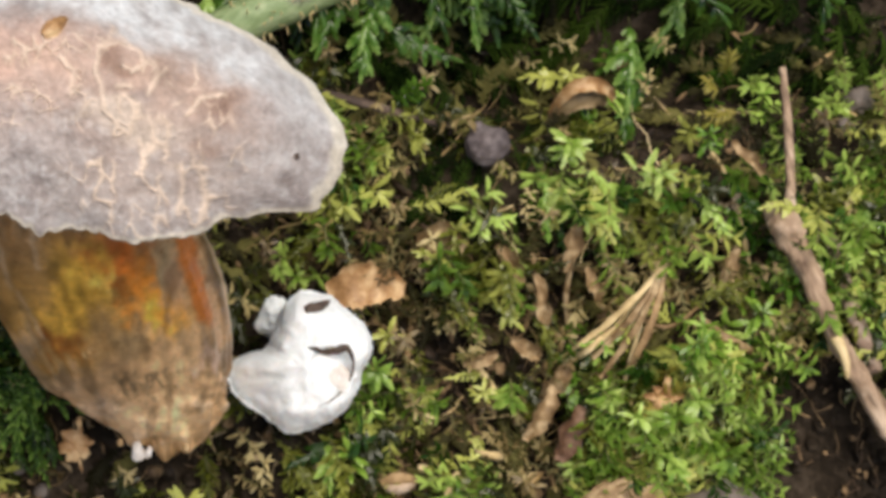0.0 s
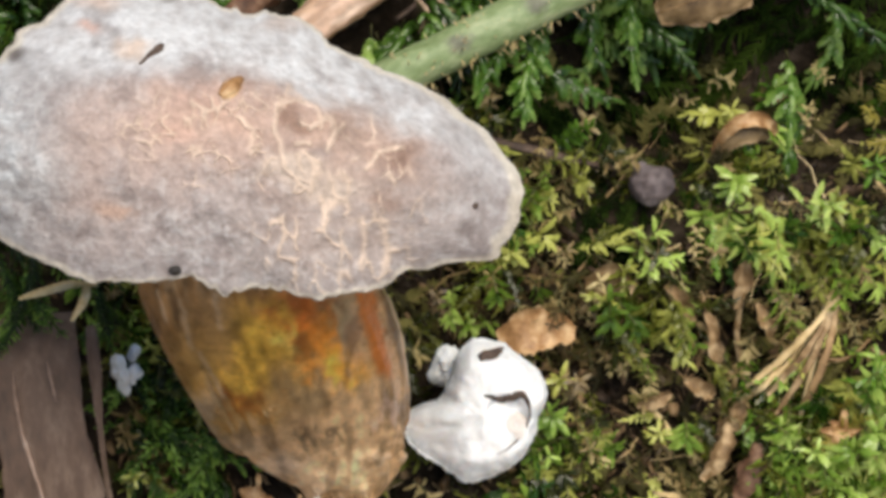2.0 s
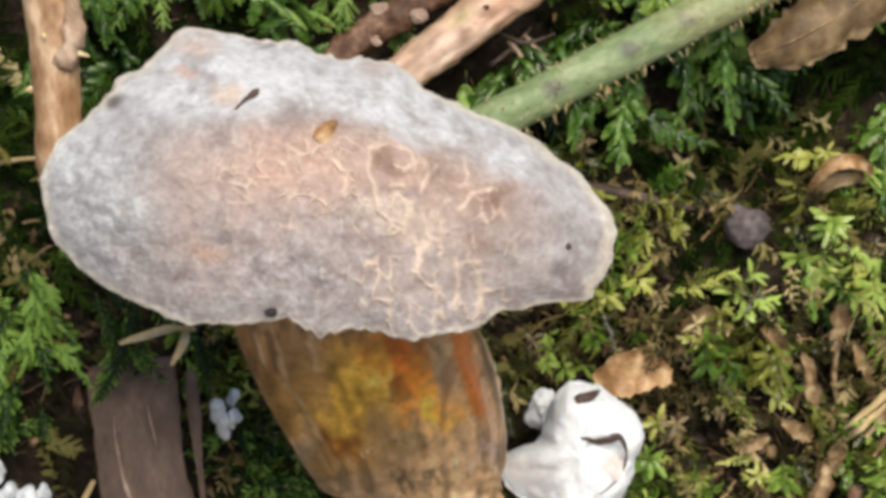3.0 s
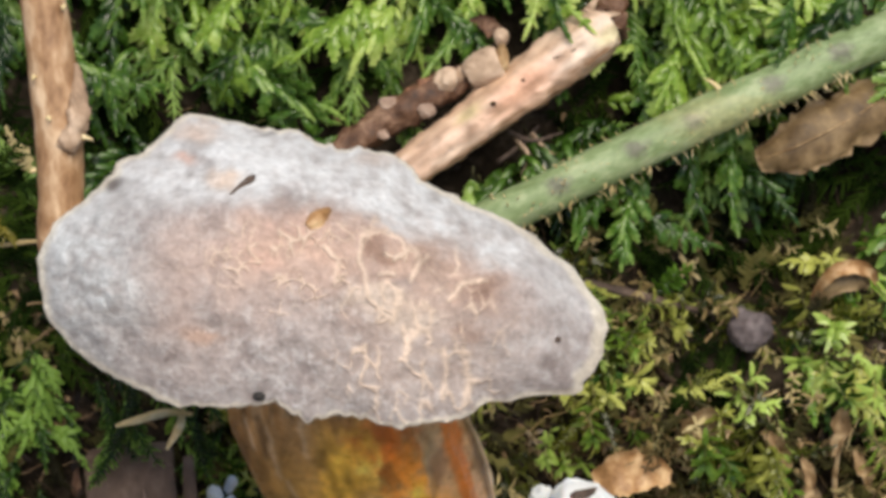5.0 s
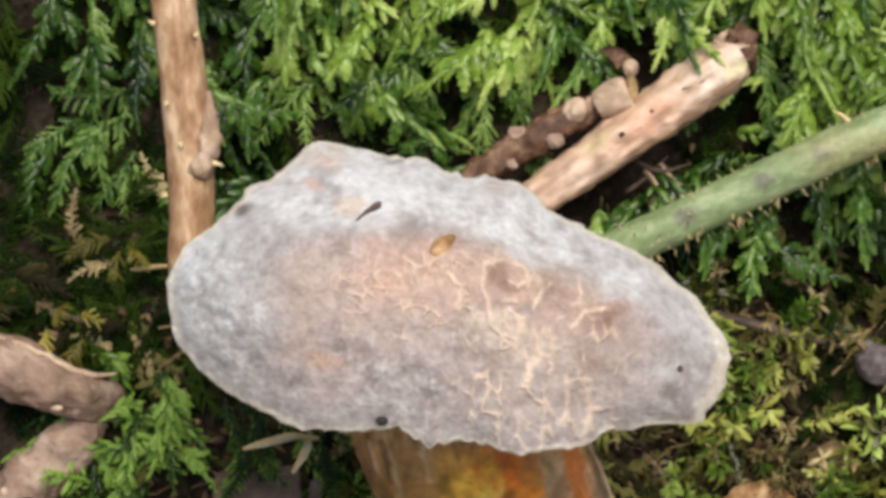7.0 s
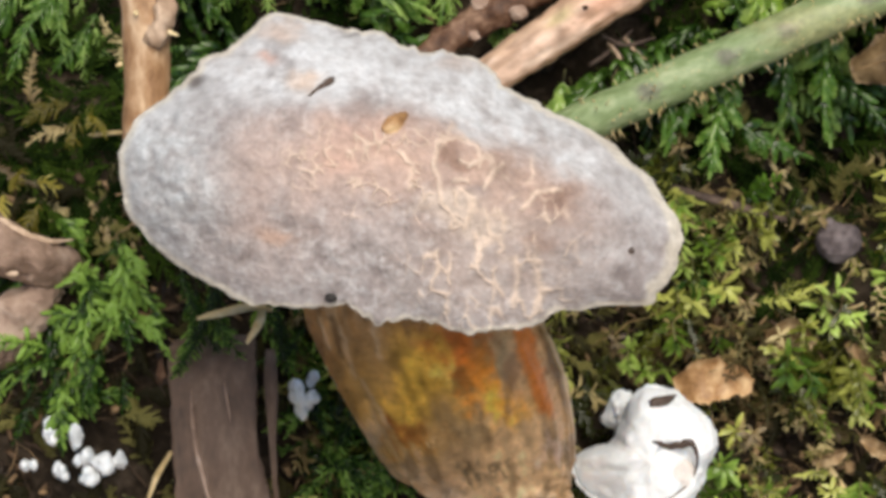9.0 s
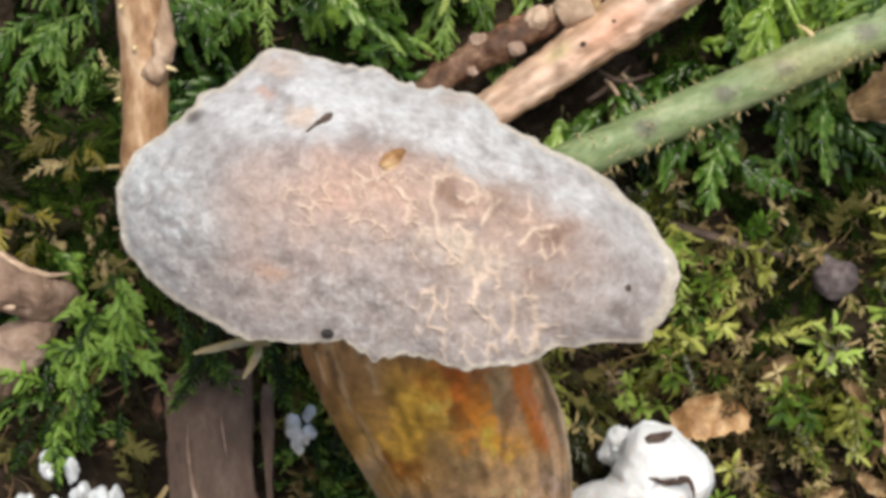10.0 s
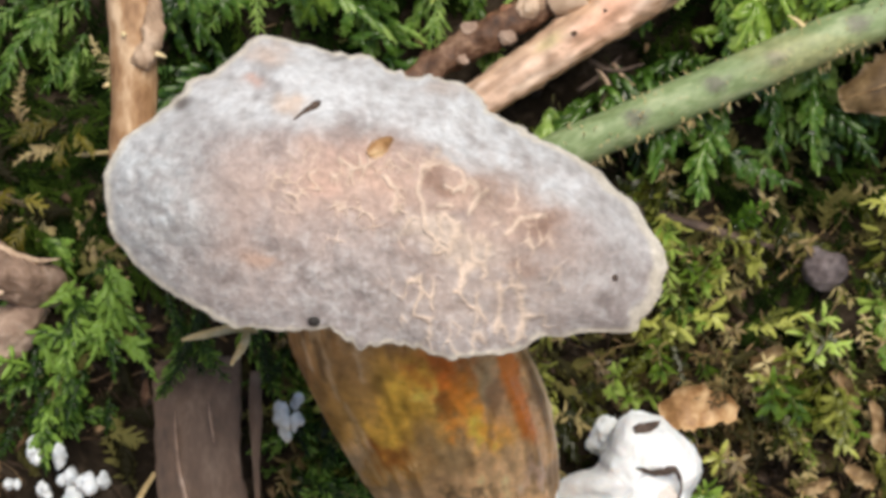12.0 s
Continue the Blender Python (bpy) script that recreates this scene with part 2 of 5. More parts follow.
# ---- building helpers ----
def nz(x, y, z=0.0, s=1.0):
    """Smooth noise, about -1 to 1."""
    return noise.noise(Vector((x * s, y * s, z * s)))


def smooth(a, b, x):
    k = min(1.0, max(0.0, (x - a) / (b - a)))
    return k * k * (3 - 2 * k)


def mesh_of(name, verts, faces, material, at=(0, 0, 0), flat=False):
    me = bpy.data.meshes.new(name)
    me.from_pydata([((p[0] - at[0]) / 1000, (p[1] - at[1]) / 1000, (p[2] - at[2]) / 1000) for p in verts], [], faces)
    me.materials.append(material)
    if not flat:
        me.polygons.foreach_set("use_smooth", [True] * len(me.polygons))
    me.update()
    return me


def tinted(ob, colours):
    """Give each point of a mesh its own colour."""
    rgba = np.ones((len(colours), 4), np.float32)
    rgba[:, :3] = np.clip(colours, 0.004, 0.85)
    ob.data.color_attributes.new("tint", "FLOAT_COLOR", "POINT").data.foreach_set("color", rgba.ravel())
    return ob


def field(x, y, z, seed):
    """Smooth noise at many points at once."""
    return np.array([noise.noise((a, b, c + seed)) for a, b, c in zip(x, y, np.broadcast_to(z, np.shape(x)))])


def ease(a, b, x):
    k = np.clip((x - a) / (b - a), 0, 1)
    return k * k * (3 - 2 * k)


def blend(col, tint, k):
    return col + (np.array(tint) - col) * np.clip(k, 0, 1)[:, None]


def near_line(x, y, pts):
    """Distance from many points to a bent line."""
    best = np.full(np.shape(x), 1e9)
    for (a, b), (c, d) in zip(pts, pts[1:]):
        s = np.clip(((x - a) * (c - a) + (y - b) * (d - b)) / ((c - a) ** 2 + (d - b) ** 2), 0, 1)
        best = np.minimum(best, np.hypot(x - a - s * (c - a), y - b - s * (d - b)))
    return best


FOOT = {}


def thing(name, label, category, at, group="", verts=None, faces=None, material=None, kind=""):
    """A top-level thing with its foot at (u, v, w): one mesh, or an Empty that parents its parts."""
    data = mesh_of(name, verts, faces, material, at) if verts is not None else None
    ob = new(name, data)
    ob.matrix_basis = BANK @ Matrix.Translation([a / 1000 for a in at])
    FOOT[ob.name] = at
    return tagged(ob, label, category, group, kind)


def part(name, geo, material, parent, label="", flat=False):
    """One mesh under a thing or a part, its points in bank millimetres."""
    at = FOOT[parent.name]
    ob = new(name, mesh_of(name, geo[0], geo[1], material, at, flat))
    ob.parent = parent
    FOOT[ob.name] = at
    return tagged(ob, label)


def join(*geos):
    v, f = [], []
    for a, b in geos:
        k = len(v)
        v += list(a)
        f += [tuple(i + k for i in q) for q in b]
    return v, f


def line(pts, n):
    """A smooth curve through points (tuples of any length), n steps each span."""
    pts = [np.array(p, float) for p in pts]
    pts = [2 * pts[0] - pts[1]] + pts + [2 * pts[-1] - pts[-2]]
    out = []
    for i in range(1, len(pts) - 2):
        a, b, c, d = pts[i - 1 : i + 3]
        for k in range(n):
            s = k / n
            out.append(0.5 * (2 * b + (c - a) * s + (2 * a - 5 * b + 4 * c - d) * s * s + (3 * b - a - 3 * c + d) * s ** 3))
    out.append(pts[-2])
    return out


def tube(pts, n=6, seg=10, rough=0.0, freq=0.3, squash=1.0, seed=0.0, caps=True):
    """A tapered tube along points (u, v, w, radius), with an uneven skin."""
    rows = line(pts, n)
    v, f = [], []
    side = None
    for i, r in enumerate(rows):
        a, b = rows[max(0, i - 1)][:3], rows[min(len(rows) - 1, i + 1)][:3]
        d = Vector(b - a).normalized()
        if side is None:
            side = d.orthogonal().normalized()
        side = (side - d * side.dot(d)).normalized()
        up = d.cross(side)
        for k in range(seg):
            an = 2 * math.pi * k / seg
            q = side * math.cos(an) + up * math.sin(an) * squash
            c = Vector(r[:3])
            p = c + q * r[3]
            k2 = 1 + rough * nz(p.x + seed, p.y, p.z, freq) + 0.4 * rough * nz(p.x + seed, p.y, p.z, freq * 3.3)
            v.append(tuple(c + q * r[3] * k2))
    m = len(rows)
    for i in range(m - 1):
        for k in range(seg):
            j = (k + 1) % seg
            f.append((i * seg + k, i * seg + j, (i + 1) * seg + j, (i + 1) * seg + k))
    if caps:
        f.append(tuple(reversed(range(seg))))
        f.append(tuple(range((m - 1) * seg, m * seg)))
    return v, f


def blob(centre, size, rough=0.15, freq=0.15, rings=18, seg=28, seed=0.0, shape=None):
    """A lumpy rounded body; shape(direction, reach) may reshape it."""
    v, f = [], []
    c = Vector(centre)
    for i in range(rings + 1):
        th = math.pi * i / rings
        for k in range(seg):
            ph = 2 * math.pi * k / seg
            d = Vector((math.sin(th) * math.cos(ph), math.sin(th) * math.sin(ph), math.cos(th)))
            p = Vector((d.x * size[0], d.y * size[1], d.z * size[2]))
            r = 1 + rough * nz(p.x + seed, p.y, p.z, freq) + 0.45 * rough * nz(p.x, p.y + seed, p.z, freq * 3)
            if shape:
                r = shape(d, r)
            v.append(tuple(c + p * r))
    for i in range(rings):
        for k in range(seg):
            j = (k + 1) % seg
            f.append((i * seg + k, (i + 1) * seg + k, (i + 1) * seg + j, i * seg + j))
    return v, f


def blade(pts, width, n=6, across=4, curl=0.3, thick=0.25, ragged=0.0, seed=0.0, up=(0, 0, 1)):
    """A leaf or flake along points (u, v, w): two skins, a curled section, a ragged outline. width: function of 0..1."""
    rows = line([(*p, 0) for p in pts], n)
    m = len(rows)
    v, f = [], []
    for skin in (0, 1):
        for i, r in enumerate(rows):
            a, b = rows[max(0, i - 1)][:3], rows[min(m - 1, i + 1)][:3]
            d = Vector(b - a).normalized()
            s = d.cross(Vector(up)).normalized()
            nn = s.cross(d)
            w = width(i / (m - 1))
            for k in range(across + 1):
                x = 2 * k / across - 1
                e = 1 + ragged * nz(r[0] + 9 * x + seed, r[1], r[2], 0.5) + ragged * 0.6 * nz(r[0] + 5 * x, r[1] + seed, r[2], 1.4)
                p = Vector(r[:3]) + s * x * w * e + nn * (curl * w * (x * x - 0.5) - skin * thick + 0.3 * ragged * w * nz(r[0], r[1] + 3 * x, seed, 0.35))
                v.append(tuple(p))
    row = across + 1
    for i in range(m - 1):
        for k in range(across):
            a = i * row + k
            f.append((a, a + 1, a + row + 1, a + row))
            b = a + m * row
            f.append((b + row, b + row + 1, b + 1, b))
    edge = [i * row for i in range(m)] + [(m - 1) * row + k for k in range(1, row)] + [i * row + across for i in range(m - 2, -1, -1)] + list(range(across - 1, 0, -1))
    for a, b in zip(edge, edge[1:] + edge[:1]):
        f.append((b, a, a + m * row, b + m * row))
    return v, f


def ground(u, v):
    """Height of the soil over the bank's plane."""
    left = 15 * smooth(-14, -42, u) * smooth(26, 0, v)
    dip = -13 * smooth(28, 52, u) * smooth(-12, 4, v) * smooth(34, 18, v)
    hole = -5 * math.exp(-(((u - 18) / 7) ** 2 + ((v + 24) / 6) ** 2))
    return left + dip + hole + 4.5 * nz(u, v, 5, 0.085) * smooth(15, 32, u) * smooth(8, 0, v) + 3.0 * nz(u, v, 3.1, 0.05) + 1.6 * nz(u, v, 7.7, 0.16) + 0.7 * nz(u, v, 1.3, 0.5) - 4


# ---- the bank: one sheet, with level ground above and below it ----
def sheet():
    def spaced(lo, hi, step):
        mid = list(np.arange(lo, hi + step, step))
        out, x, s = [], 0.0, step
        while x < 40000:
            s *= 1.5
            x += s
            out.append(x)
        return [lo - x for x in reversed(out)] + mid + [hi + x for x in out]

    us, vs = spaced(-75, 115, 1.6), spaced(-75, 60, 1.6)
    verts, faces = [], []
    for v in vs:
        for u in us:
            w = ground(u, v) if abs(u) < 400 and abs(v) < 400 else 6 * nz(u, v, 0, 0.004)
            over = v - 260 if v > 260 else v + 260 if v < -260 else 0.0
            p = Vector((u, v - over, w))
            verts.append(tuple(p + over * Vector((0, math.cos(radians(45)), -math.sin(radians(45))))))
    n = len(us)
    for i in range(len(vs) - 1):
        for k in range(n - 1):
            faces.append((i * n + k, i * n + k + 1, (i + 1) * n + k + 1, (i + 1) * n + k))
    return verts, faces


g = sheet()
bank = thing("ground", "dark damp soil of a mossy woodland bank", "ground", (0, 0, 0), verts=g[0], faces=g[1], material=SOIL, kind="structure")
# unseen ground beyond the moss: paler leaf brown, added to bounce light onto the stem
bank.data.materials.append(FLOOR)
bank.data.polygons.foreach_set("material_index", [1 if abs(p.center[0] - 0.02) > 0.17 or abs(p.center[1]) > 0.15 else 0 for p in bank.data.polygons])


# ---- the large mushroom ----
MID = (-5.6, 2.8)
# reach of the cap from its middle, every 10 degrees from the right
REACH = (25.7, 21.9, 18.5, 15.8, 15.1, 15.0, 14.8, 14.5, 13.9, 14.4, 15.9, 17.0, 19.8, 22.8, 22.6, 24.4, 26.0, 29.0, 29.5, 28.5, 25.6, 22.7, 20.4, 17.8, 15.7, 14.6, 15.3, 15.1, 15.3, 17.0, 18.7, 20.4, 22.2, 27.2, 30.4, 29.6)


def cap_reach(an, bare=False):
    x = (an % (2 * math.pi)) / (2 * math.pi) * 36
    i, s = int(x), x % 1
    a, b, c, d = (REACH[(i + k) % 36] for k in (-1, 0, 1, 2))
    r = 0.5 * (2 * b + (c - a) * s + (2 * a - 5 * b + 4 * c - d) * s * s + (3 * b - a - 3 * c + d) * s ** 3)
    if bare:
        return r
    corner = math.degrees(an) % 360 - 332.5
    r += 1.6 * math.exp(-(corner / 2.0) ** 2)
    return r + 0.45 * nz(12 * math.cos(an), 12 * math.sin(an), 2.0, 0.6) + 0.55 * nz(26 * math.cos(an), 26 * math.sin(an), 5.0, 0.7) + 0.12 * nz(60 * math.cos(an), 60 * math.sin(an), 3.0, 1.1)


def cap_top(u, v, rho, an):
    """Height of the cap's skin."""
    below = smooth(0.2, 1.0, -math.sin(an))
    drop = (12.0 - 8.5 * below) * rho ** 2.6
    ridge = 9.5 - 0.24 * (u + 20) * smooth(-20, 20, u + 8)
    over = max(0.0, v - ridge + 1.0)
    w = 69.5 - 0.10 * v - drop - 0.85 * over * smooth(0, 4, over)
    w += 0.55 * nz(u, v, 0.4, 0.22) + 0.30 * nz(u, v, 4.4, 0.55)
    w -= 0.9 * math.exp(-(((u - 5) / 4.5) ** 2 + ((v - 3.5) / 2.6) ** 2)) + 0.7 * math.exp(-(((u - 13) / 3.0) ** 2 + ((v + 1.0) / 3.0) ** 2))
    w += 0.5 * math.exp(-(((v - 0.4 * u - 2.0) / 1.2) ** 2)) * smooth(-4, 4, u)
    return w


def cap_at(u, v):
    an = math.atan2(v - MID[1], u - MID[0])
    rho = math.hypot(v - MID[1], u - MID[0]) / cap_reach(an)
    return cap_top(u, v, min(rho, 1.0) * cap_reach(an) / cap_reach(an, True), an)


def spot(x, y, u, v, ru, rv):
    return np.exp(-((((x - u) / ru) ** 2 + ((y - v) / rv) ** 2) ** 1.5))


# pale ridges that run between the pits of the skin
RIDGES = (((-1.6, 5.9), (-2.0, 3.6), (-1.5, 1.3), (-1.2, -0.4), (0.5, -2.5)), ((-1.6, 5.9), (0.4, 6.3), (2.4, 5.5)), ((2.4, 5.5), (2.9, 4.1), (1.5, 3.3)), ((4.9, 3.6), (4.1, 2.9), (3.1, 1.2)), ((4.1, 2.9), (3.7, 4.4)),
          ((7.1, -0.9), (8.6, 0.8), (10.9, 1.0)), ((2.2, -3.4), (2.7, -5.7), (2.1, -6.8)), ((6.1, -5.8), (6.3, -8.1), (6.0, -10.9)), ((8.9, -8.6), (8.2, -11.6)), ((-0.2, 1.9), (1.4, 1.9)), ((-5.4, 4.9), (-4.2, 3.4), (-4.6, 1.8)))


def web(x, y, wide, tall, seed):
    """Bent seams between cells of that size."""
    gaps = []
    for a, b in zip(x, y):
        d = noise.voronoi((a / wide, b / tall, seed))[0]
        gaps.append(d[1] - d[0])
    return np.array(gaps)


def cap_skin():
    """The skin's mesh and its colours: grey bloom, pinkish bare flesh, pits, and a net of cream ridges."""
    rings, seg = 150, 480
    faces = []
    for i in range(rings):
        for k in range(seg):
            j = (k + 1) % seg
            faces.append((i * seg + k, (i + 1) * seg + k, (i + 1) * seg + j, i * seg + j))
    an = np.tile(2 * math.pi * np.arange(seg) / seg, rings + 1)
    rho = np.repeat(np.arange(rings + 1) / rings, seg)
    reach = np.tile([cap_reach(2 * math.pi * k / seg) for k in range(seg)], rings + 1)
    u, v = MID[0] + reach * rho * np.cos(an), MID[1] + reach * rho * np.sin(an)
    bare = np.tile([cap_reach(2 * math.pi * k / seg, True) for k in range(seg)], rings + 1)
    w = np.array([cap_top(a, b, c, d) for a, b, c, d in zip(u, v, rho * reach / bare, an)])
    bu, bv = 0.83 * u + 0.55 * v, 0.83 * v - 0.55 * u
    n2 = 0.6 * field(u * 0.38, v * 0.38, 0.0, 4.5) + 0.5 * field(bu * 0.22, bv * 0.22, 0.0, 1.5)
    n3 = 0.6 * field(bu * 0.75, bv * 0.75, 0.0, 7.5) + 0.5 * field(u * 1.3 + n2, v * 1.3 - n2, 0.0, 17.5)
    n4 = 0.7 * field(bu * 2.1, bv * 2.1, 0.0, 9.5) + 0.5 * field(u * 3.4 + n3, v * 3.4, 0.0, 19.5)
    x = u + 1.1 * field(u * 0.3, v * 0.3, 0.0, 14.5) + 0.45 * n3
    y = v + 1.1 * field(u * 0.3, v * 0.3, 0.0, 24.5) + 0.45 * field(u * 0.9, v * 0.9, 0.0, 34.5)

    # pale band of mould, whitened further for skylight along the ridge
    low = np.interp(u, (-32, -29, -24.5, -18.8, -6.1, -1.6, 3.0, 11.0, 16.6, 24), (5.5, 7.8, 10, 9.2, 10.2, 8.4, 5.4, 2.9, -0.6, -5))
    lit_fur = ease(-1.4, 2.4, y - low) * (1 - 0.55 * ease(11, 17, u)) * (1 - 0.25 * ease(-19, -26, u))
    zones = 1.0 * spot(x, y, 1.0, 3.0, 6.4, 4.4), 0.95 * spot(x, y, 4.5, -6.5, 8.5, 6.5), 0.7 * spot(x, y, -9, 3.2, 9, 5.0)
    broken = ease(-0.25, 0.2, field(u * 0.5, v * 0.5, 0.0, 44.5))
    net = np.zeros(len(u))
    for zone, wide, tall, thin in zip(zones, (2.5, 1.7, 1.5), (2.2, 3.4, 1.5), (0.14, 0.13, 0.13)):
        at = zone > 0.06
        net[at] = np.maximum(net[at], (ease(thin, thin * 0.25, web(x[at], y[at], wide, tall, 2.5)) * ease(0.03, 0.5, zone[at]) * broken[at]))
    net *= 1 - lit_fur
    thick = np.zeros(len(u))
    for pts in RIDGES:
        thick = np.maximum(thick, ease(0.36, 0.12, near_line(u + 0.3 * n3 + 0.2 * n2, v + 0.25 * n4, pts)) * (0.75 + 0.5 * n3))
    seams = np.clip(np.maximum(0.9 * net, thick), 0, 1)
    pits = ((-0.2, 4.9, 1.2, 1.0, 0.7, (0.21, 0.125, 0.09)), (1.0, 4.0, 1.3, 0.8, 0.65, (0.24, 0.15, 0.11)), (1.9, 0.7, 1.9, 1.0, 0.6, (0.22, 0.185, 0.18)), (10.2, -0.3, 2.6, 2.4, 0.8, (0.25, 0.155, 0.115)), (8.5, -4.1, 2.2, 1.0, 0.55, (0.26, 0.17, 0.13)),
            (13.1, -3.1, 2.4, 2.0, 0.45, (0.28, 0.21, 0.18)), (5.4, 2.7, 1.4, 1.2, 0.6, (0.27, 0.19, 0.15)), (-2.9, -2.8, 1.0, 1.2, 0.4, (0.27, 0.20, 0.17)), (0.3, -4.6, 1.2, 1.5, 0.4, (0.27, 0.20, 0.17)))

    col = np.tile((0.335, 0.300, 0.290), (len(u), 1))
    col = blend(col, (0.45, 0.43, 0.425), 0.62 * ease(-0.05, 0.4, 0.7 * n3 + 0.5 * n4))
    col = blend(col, (0.225, 0.19, 0.182), 0.75 * ease(0.0, 0.4, -(0.6 * n2 + 0.5 * n3 + 0.3 * n4)))
    col = blend(col, (0.49, 0.335, 0.265), (0.75 + 0.5 * n2) * spot(x, y, -8, 4.6, 12, 5.2))
    col = blend(col, (0.42, 0.29, 0.225), (0.65 + 0.4 * n2) * spot(x, y, 5, 2.2, 8.5, 5.0))
    col = blend(col, (0.43, 0.325, 0.27), 0.45 * spot(x, y, 4, -5.5, 10, 6))
    col = blend(col, (0.42, 0.32, 0.28), (0.5 + 0.7 * n2) * spot(x, y, -19, 0, 10, 7))
    for a, b, ru, rv, much, tint in pits:
        dip = spot(x, y, a, b, ru, rv)
        col = blend(col, tint, much * dip)
        w -= 0.22 * much * dip
    col = blend(col, (0.55, 0.455, 0.38), 0.7 * spot(x, y, -0.4, -0.8, 2.6, 1.5) + 0.6 * spot(x, y, 3.2, -2.6, 3.2, 1.1))
    for a, b, ru, rv, much, tint in ((-19.8, 14.8, 1.6, 0.8, 0.8, (0.66, 0.42, 0.34)), (-15.2, 12.4, 2.0, 1.1, 0.75, (0.66, 0.46, 0.31)), (-11.2, 3.9, 1.5, 1.2, 0.35, (0.58, 0.36, 0.28)), (-17.9, -3.1, 1.8, 1.0, 0.6, (0.56, 0.36, 0.26)), (-9.0, 7.4, 4.0, 1.2, 0.5, (0.47, 0.31, 0.25)), (-19.0, 18.4, 4.0, 1.3, 0.8, (0.56, 0.43, 0.35)), (0.5, 14.6, 3.0, 1.0, 0.6, (0.56, 0.44, 0.37))):
        col = blend(col, tint, much * spot(x, y, a, b, ru, rv))
        lit_fur *= 1 - 0.8 * much * spot(x, y, a, b, ru, rv)
    col = blend(col, (0.63, 0.64, 0.65), lit_fur * (0.85 + 0.55 * n3 + 0.45 * n2))
    side = spot(x, y, -31, 3, 7, 10)
    folds = np.abs(field(u * 0.35 + 0.5 * v * 0.35, v * 0.6, 0.0, 54.5))
    col = blend(col, (0.50, 0.52, 0.53), side * (0.75 + 0.6 * n3))
    col = blend(col, (0.30, 0.285, 0.28), 0.7 * side * ease(0.10, 0.0, folds))
    # shade in two notches of the upper edge, painted dark
    col = blend(col, (0.11, 0.09, 0.08), 0.85 * spot(x, y, -28.2, 12.4, 2.0, 0.9) + 0.5 * spot(x, y, -11.2, 17.3, 1.2, 0.3))
    col = blend(col, (0.66, 0.52, 0.41), 0.85 * seams)
    wide = 0.962 - 0.030 * ease(0.75, 0.97, np.cos(an - 0.08))
    col = blend(col, (0.66, 0.60, 0.48), 0.6 * ease(wide, wide + 0.035, rho + 0.02 * n3))
    w += 0.26 * seams + 0.09 * n3 * (1 + lit_fur) + 0.05 * n4 * (1 + lit_fur) + 0.25 * side * (ease(0.0, 0.3, folds) - 0.5) + 0.22 * lit_fur * n2
    w += 0.25 * spot(x, y, -0.4, -0.8, 2.6, 1.5)
    return (list(zip(u, v, w)), faces), col


def cap_ring(steps, seg=240):
    """A band below the skin's edge: steps are (share of the reach, height under the edge)."""
    verts, faces = [], []
    for share, under in steps:
        for k in range(seg):
            an = 2 * math.pi * k / seg
            r = cap_reach(an)
            u, v = MID[0] + r * math.cos(an), MID[1] + r * math.sin(an)
            w = cap_top(u, v, r / cap_reach(an, True), an) - under
            if share > 1:
                r *= 1 + 0.014 * nz(u, v, 2.0, 0.2) + 0.006 * nz(u, v, under, 0.9)
            verts.append((MID[0] + r * share * math.cos(an), MID[1] + r * share * math.sin(an), w + 0.15 * nz(u * 3, v * 3, under, 0.5)))
    for i in range(len(steps) - 1):
        for k in range(seg):
            j = (k + 1) % seg
            faces.append((i * seg + k, (i + 1) * seg + k, (i + 1) * seg + j, i * seg + j))
    return verts, faces


# the stem from its foot upwards: v, the two edges, the middle's height, half the depth to the front and to the back
STEM_ROWS = ((-43.4, 5.4, 9.4, 6.0, 1.4, 4), (-42.6, 4.2, 10.8, 6.5, 2.8, 7), (-41.4, 2.6, 12.0, 7.2, 4.0, 9), (-39.8, 0.6, 12.9, 8.4, 5.4, 11), (-38.0, -1.7, 13.6, 9.8, 6.8, 13), (-36.2, -4.2, 14.1, 11.4, 7.8, 14), (-34.2, -6.9, 14.4, 13.4, 9.0, 14), (-32.0, -8.7, 14.7, 16.4, 10.0, 14),
             (-29.0, -10.3, 14.6, 21, 10.8, 13), (-26.0, -11.7, 14.2, 25.5, 11.4, 12.5), (-23.0, -13.0, 13.5, 30, 11.8, 12), (-19.5, -14.3, 12.5, 36, 12, 12), (-15.8, -15.5, 10.9, 43, 11.8, 12), (-12.5, -16.3, 9.5, 48, 11, 11), (-8.5, -16.0, 8.7, 52, 8.5, 10), (-5.0, -15.0, 7.8, 55, 6, 8))


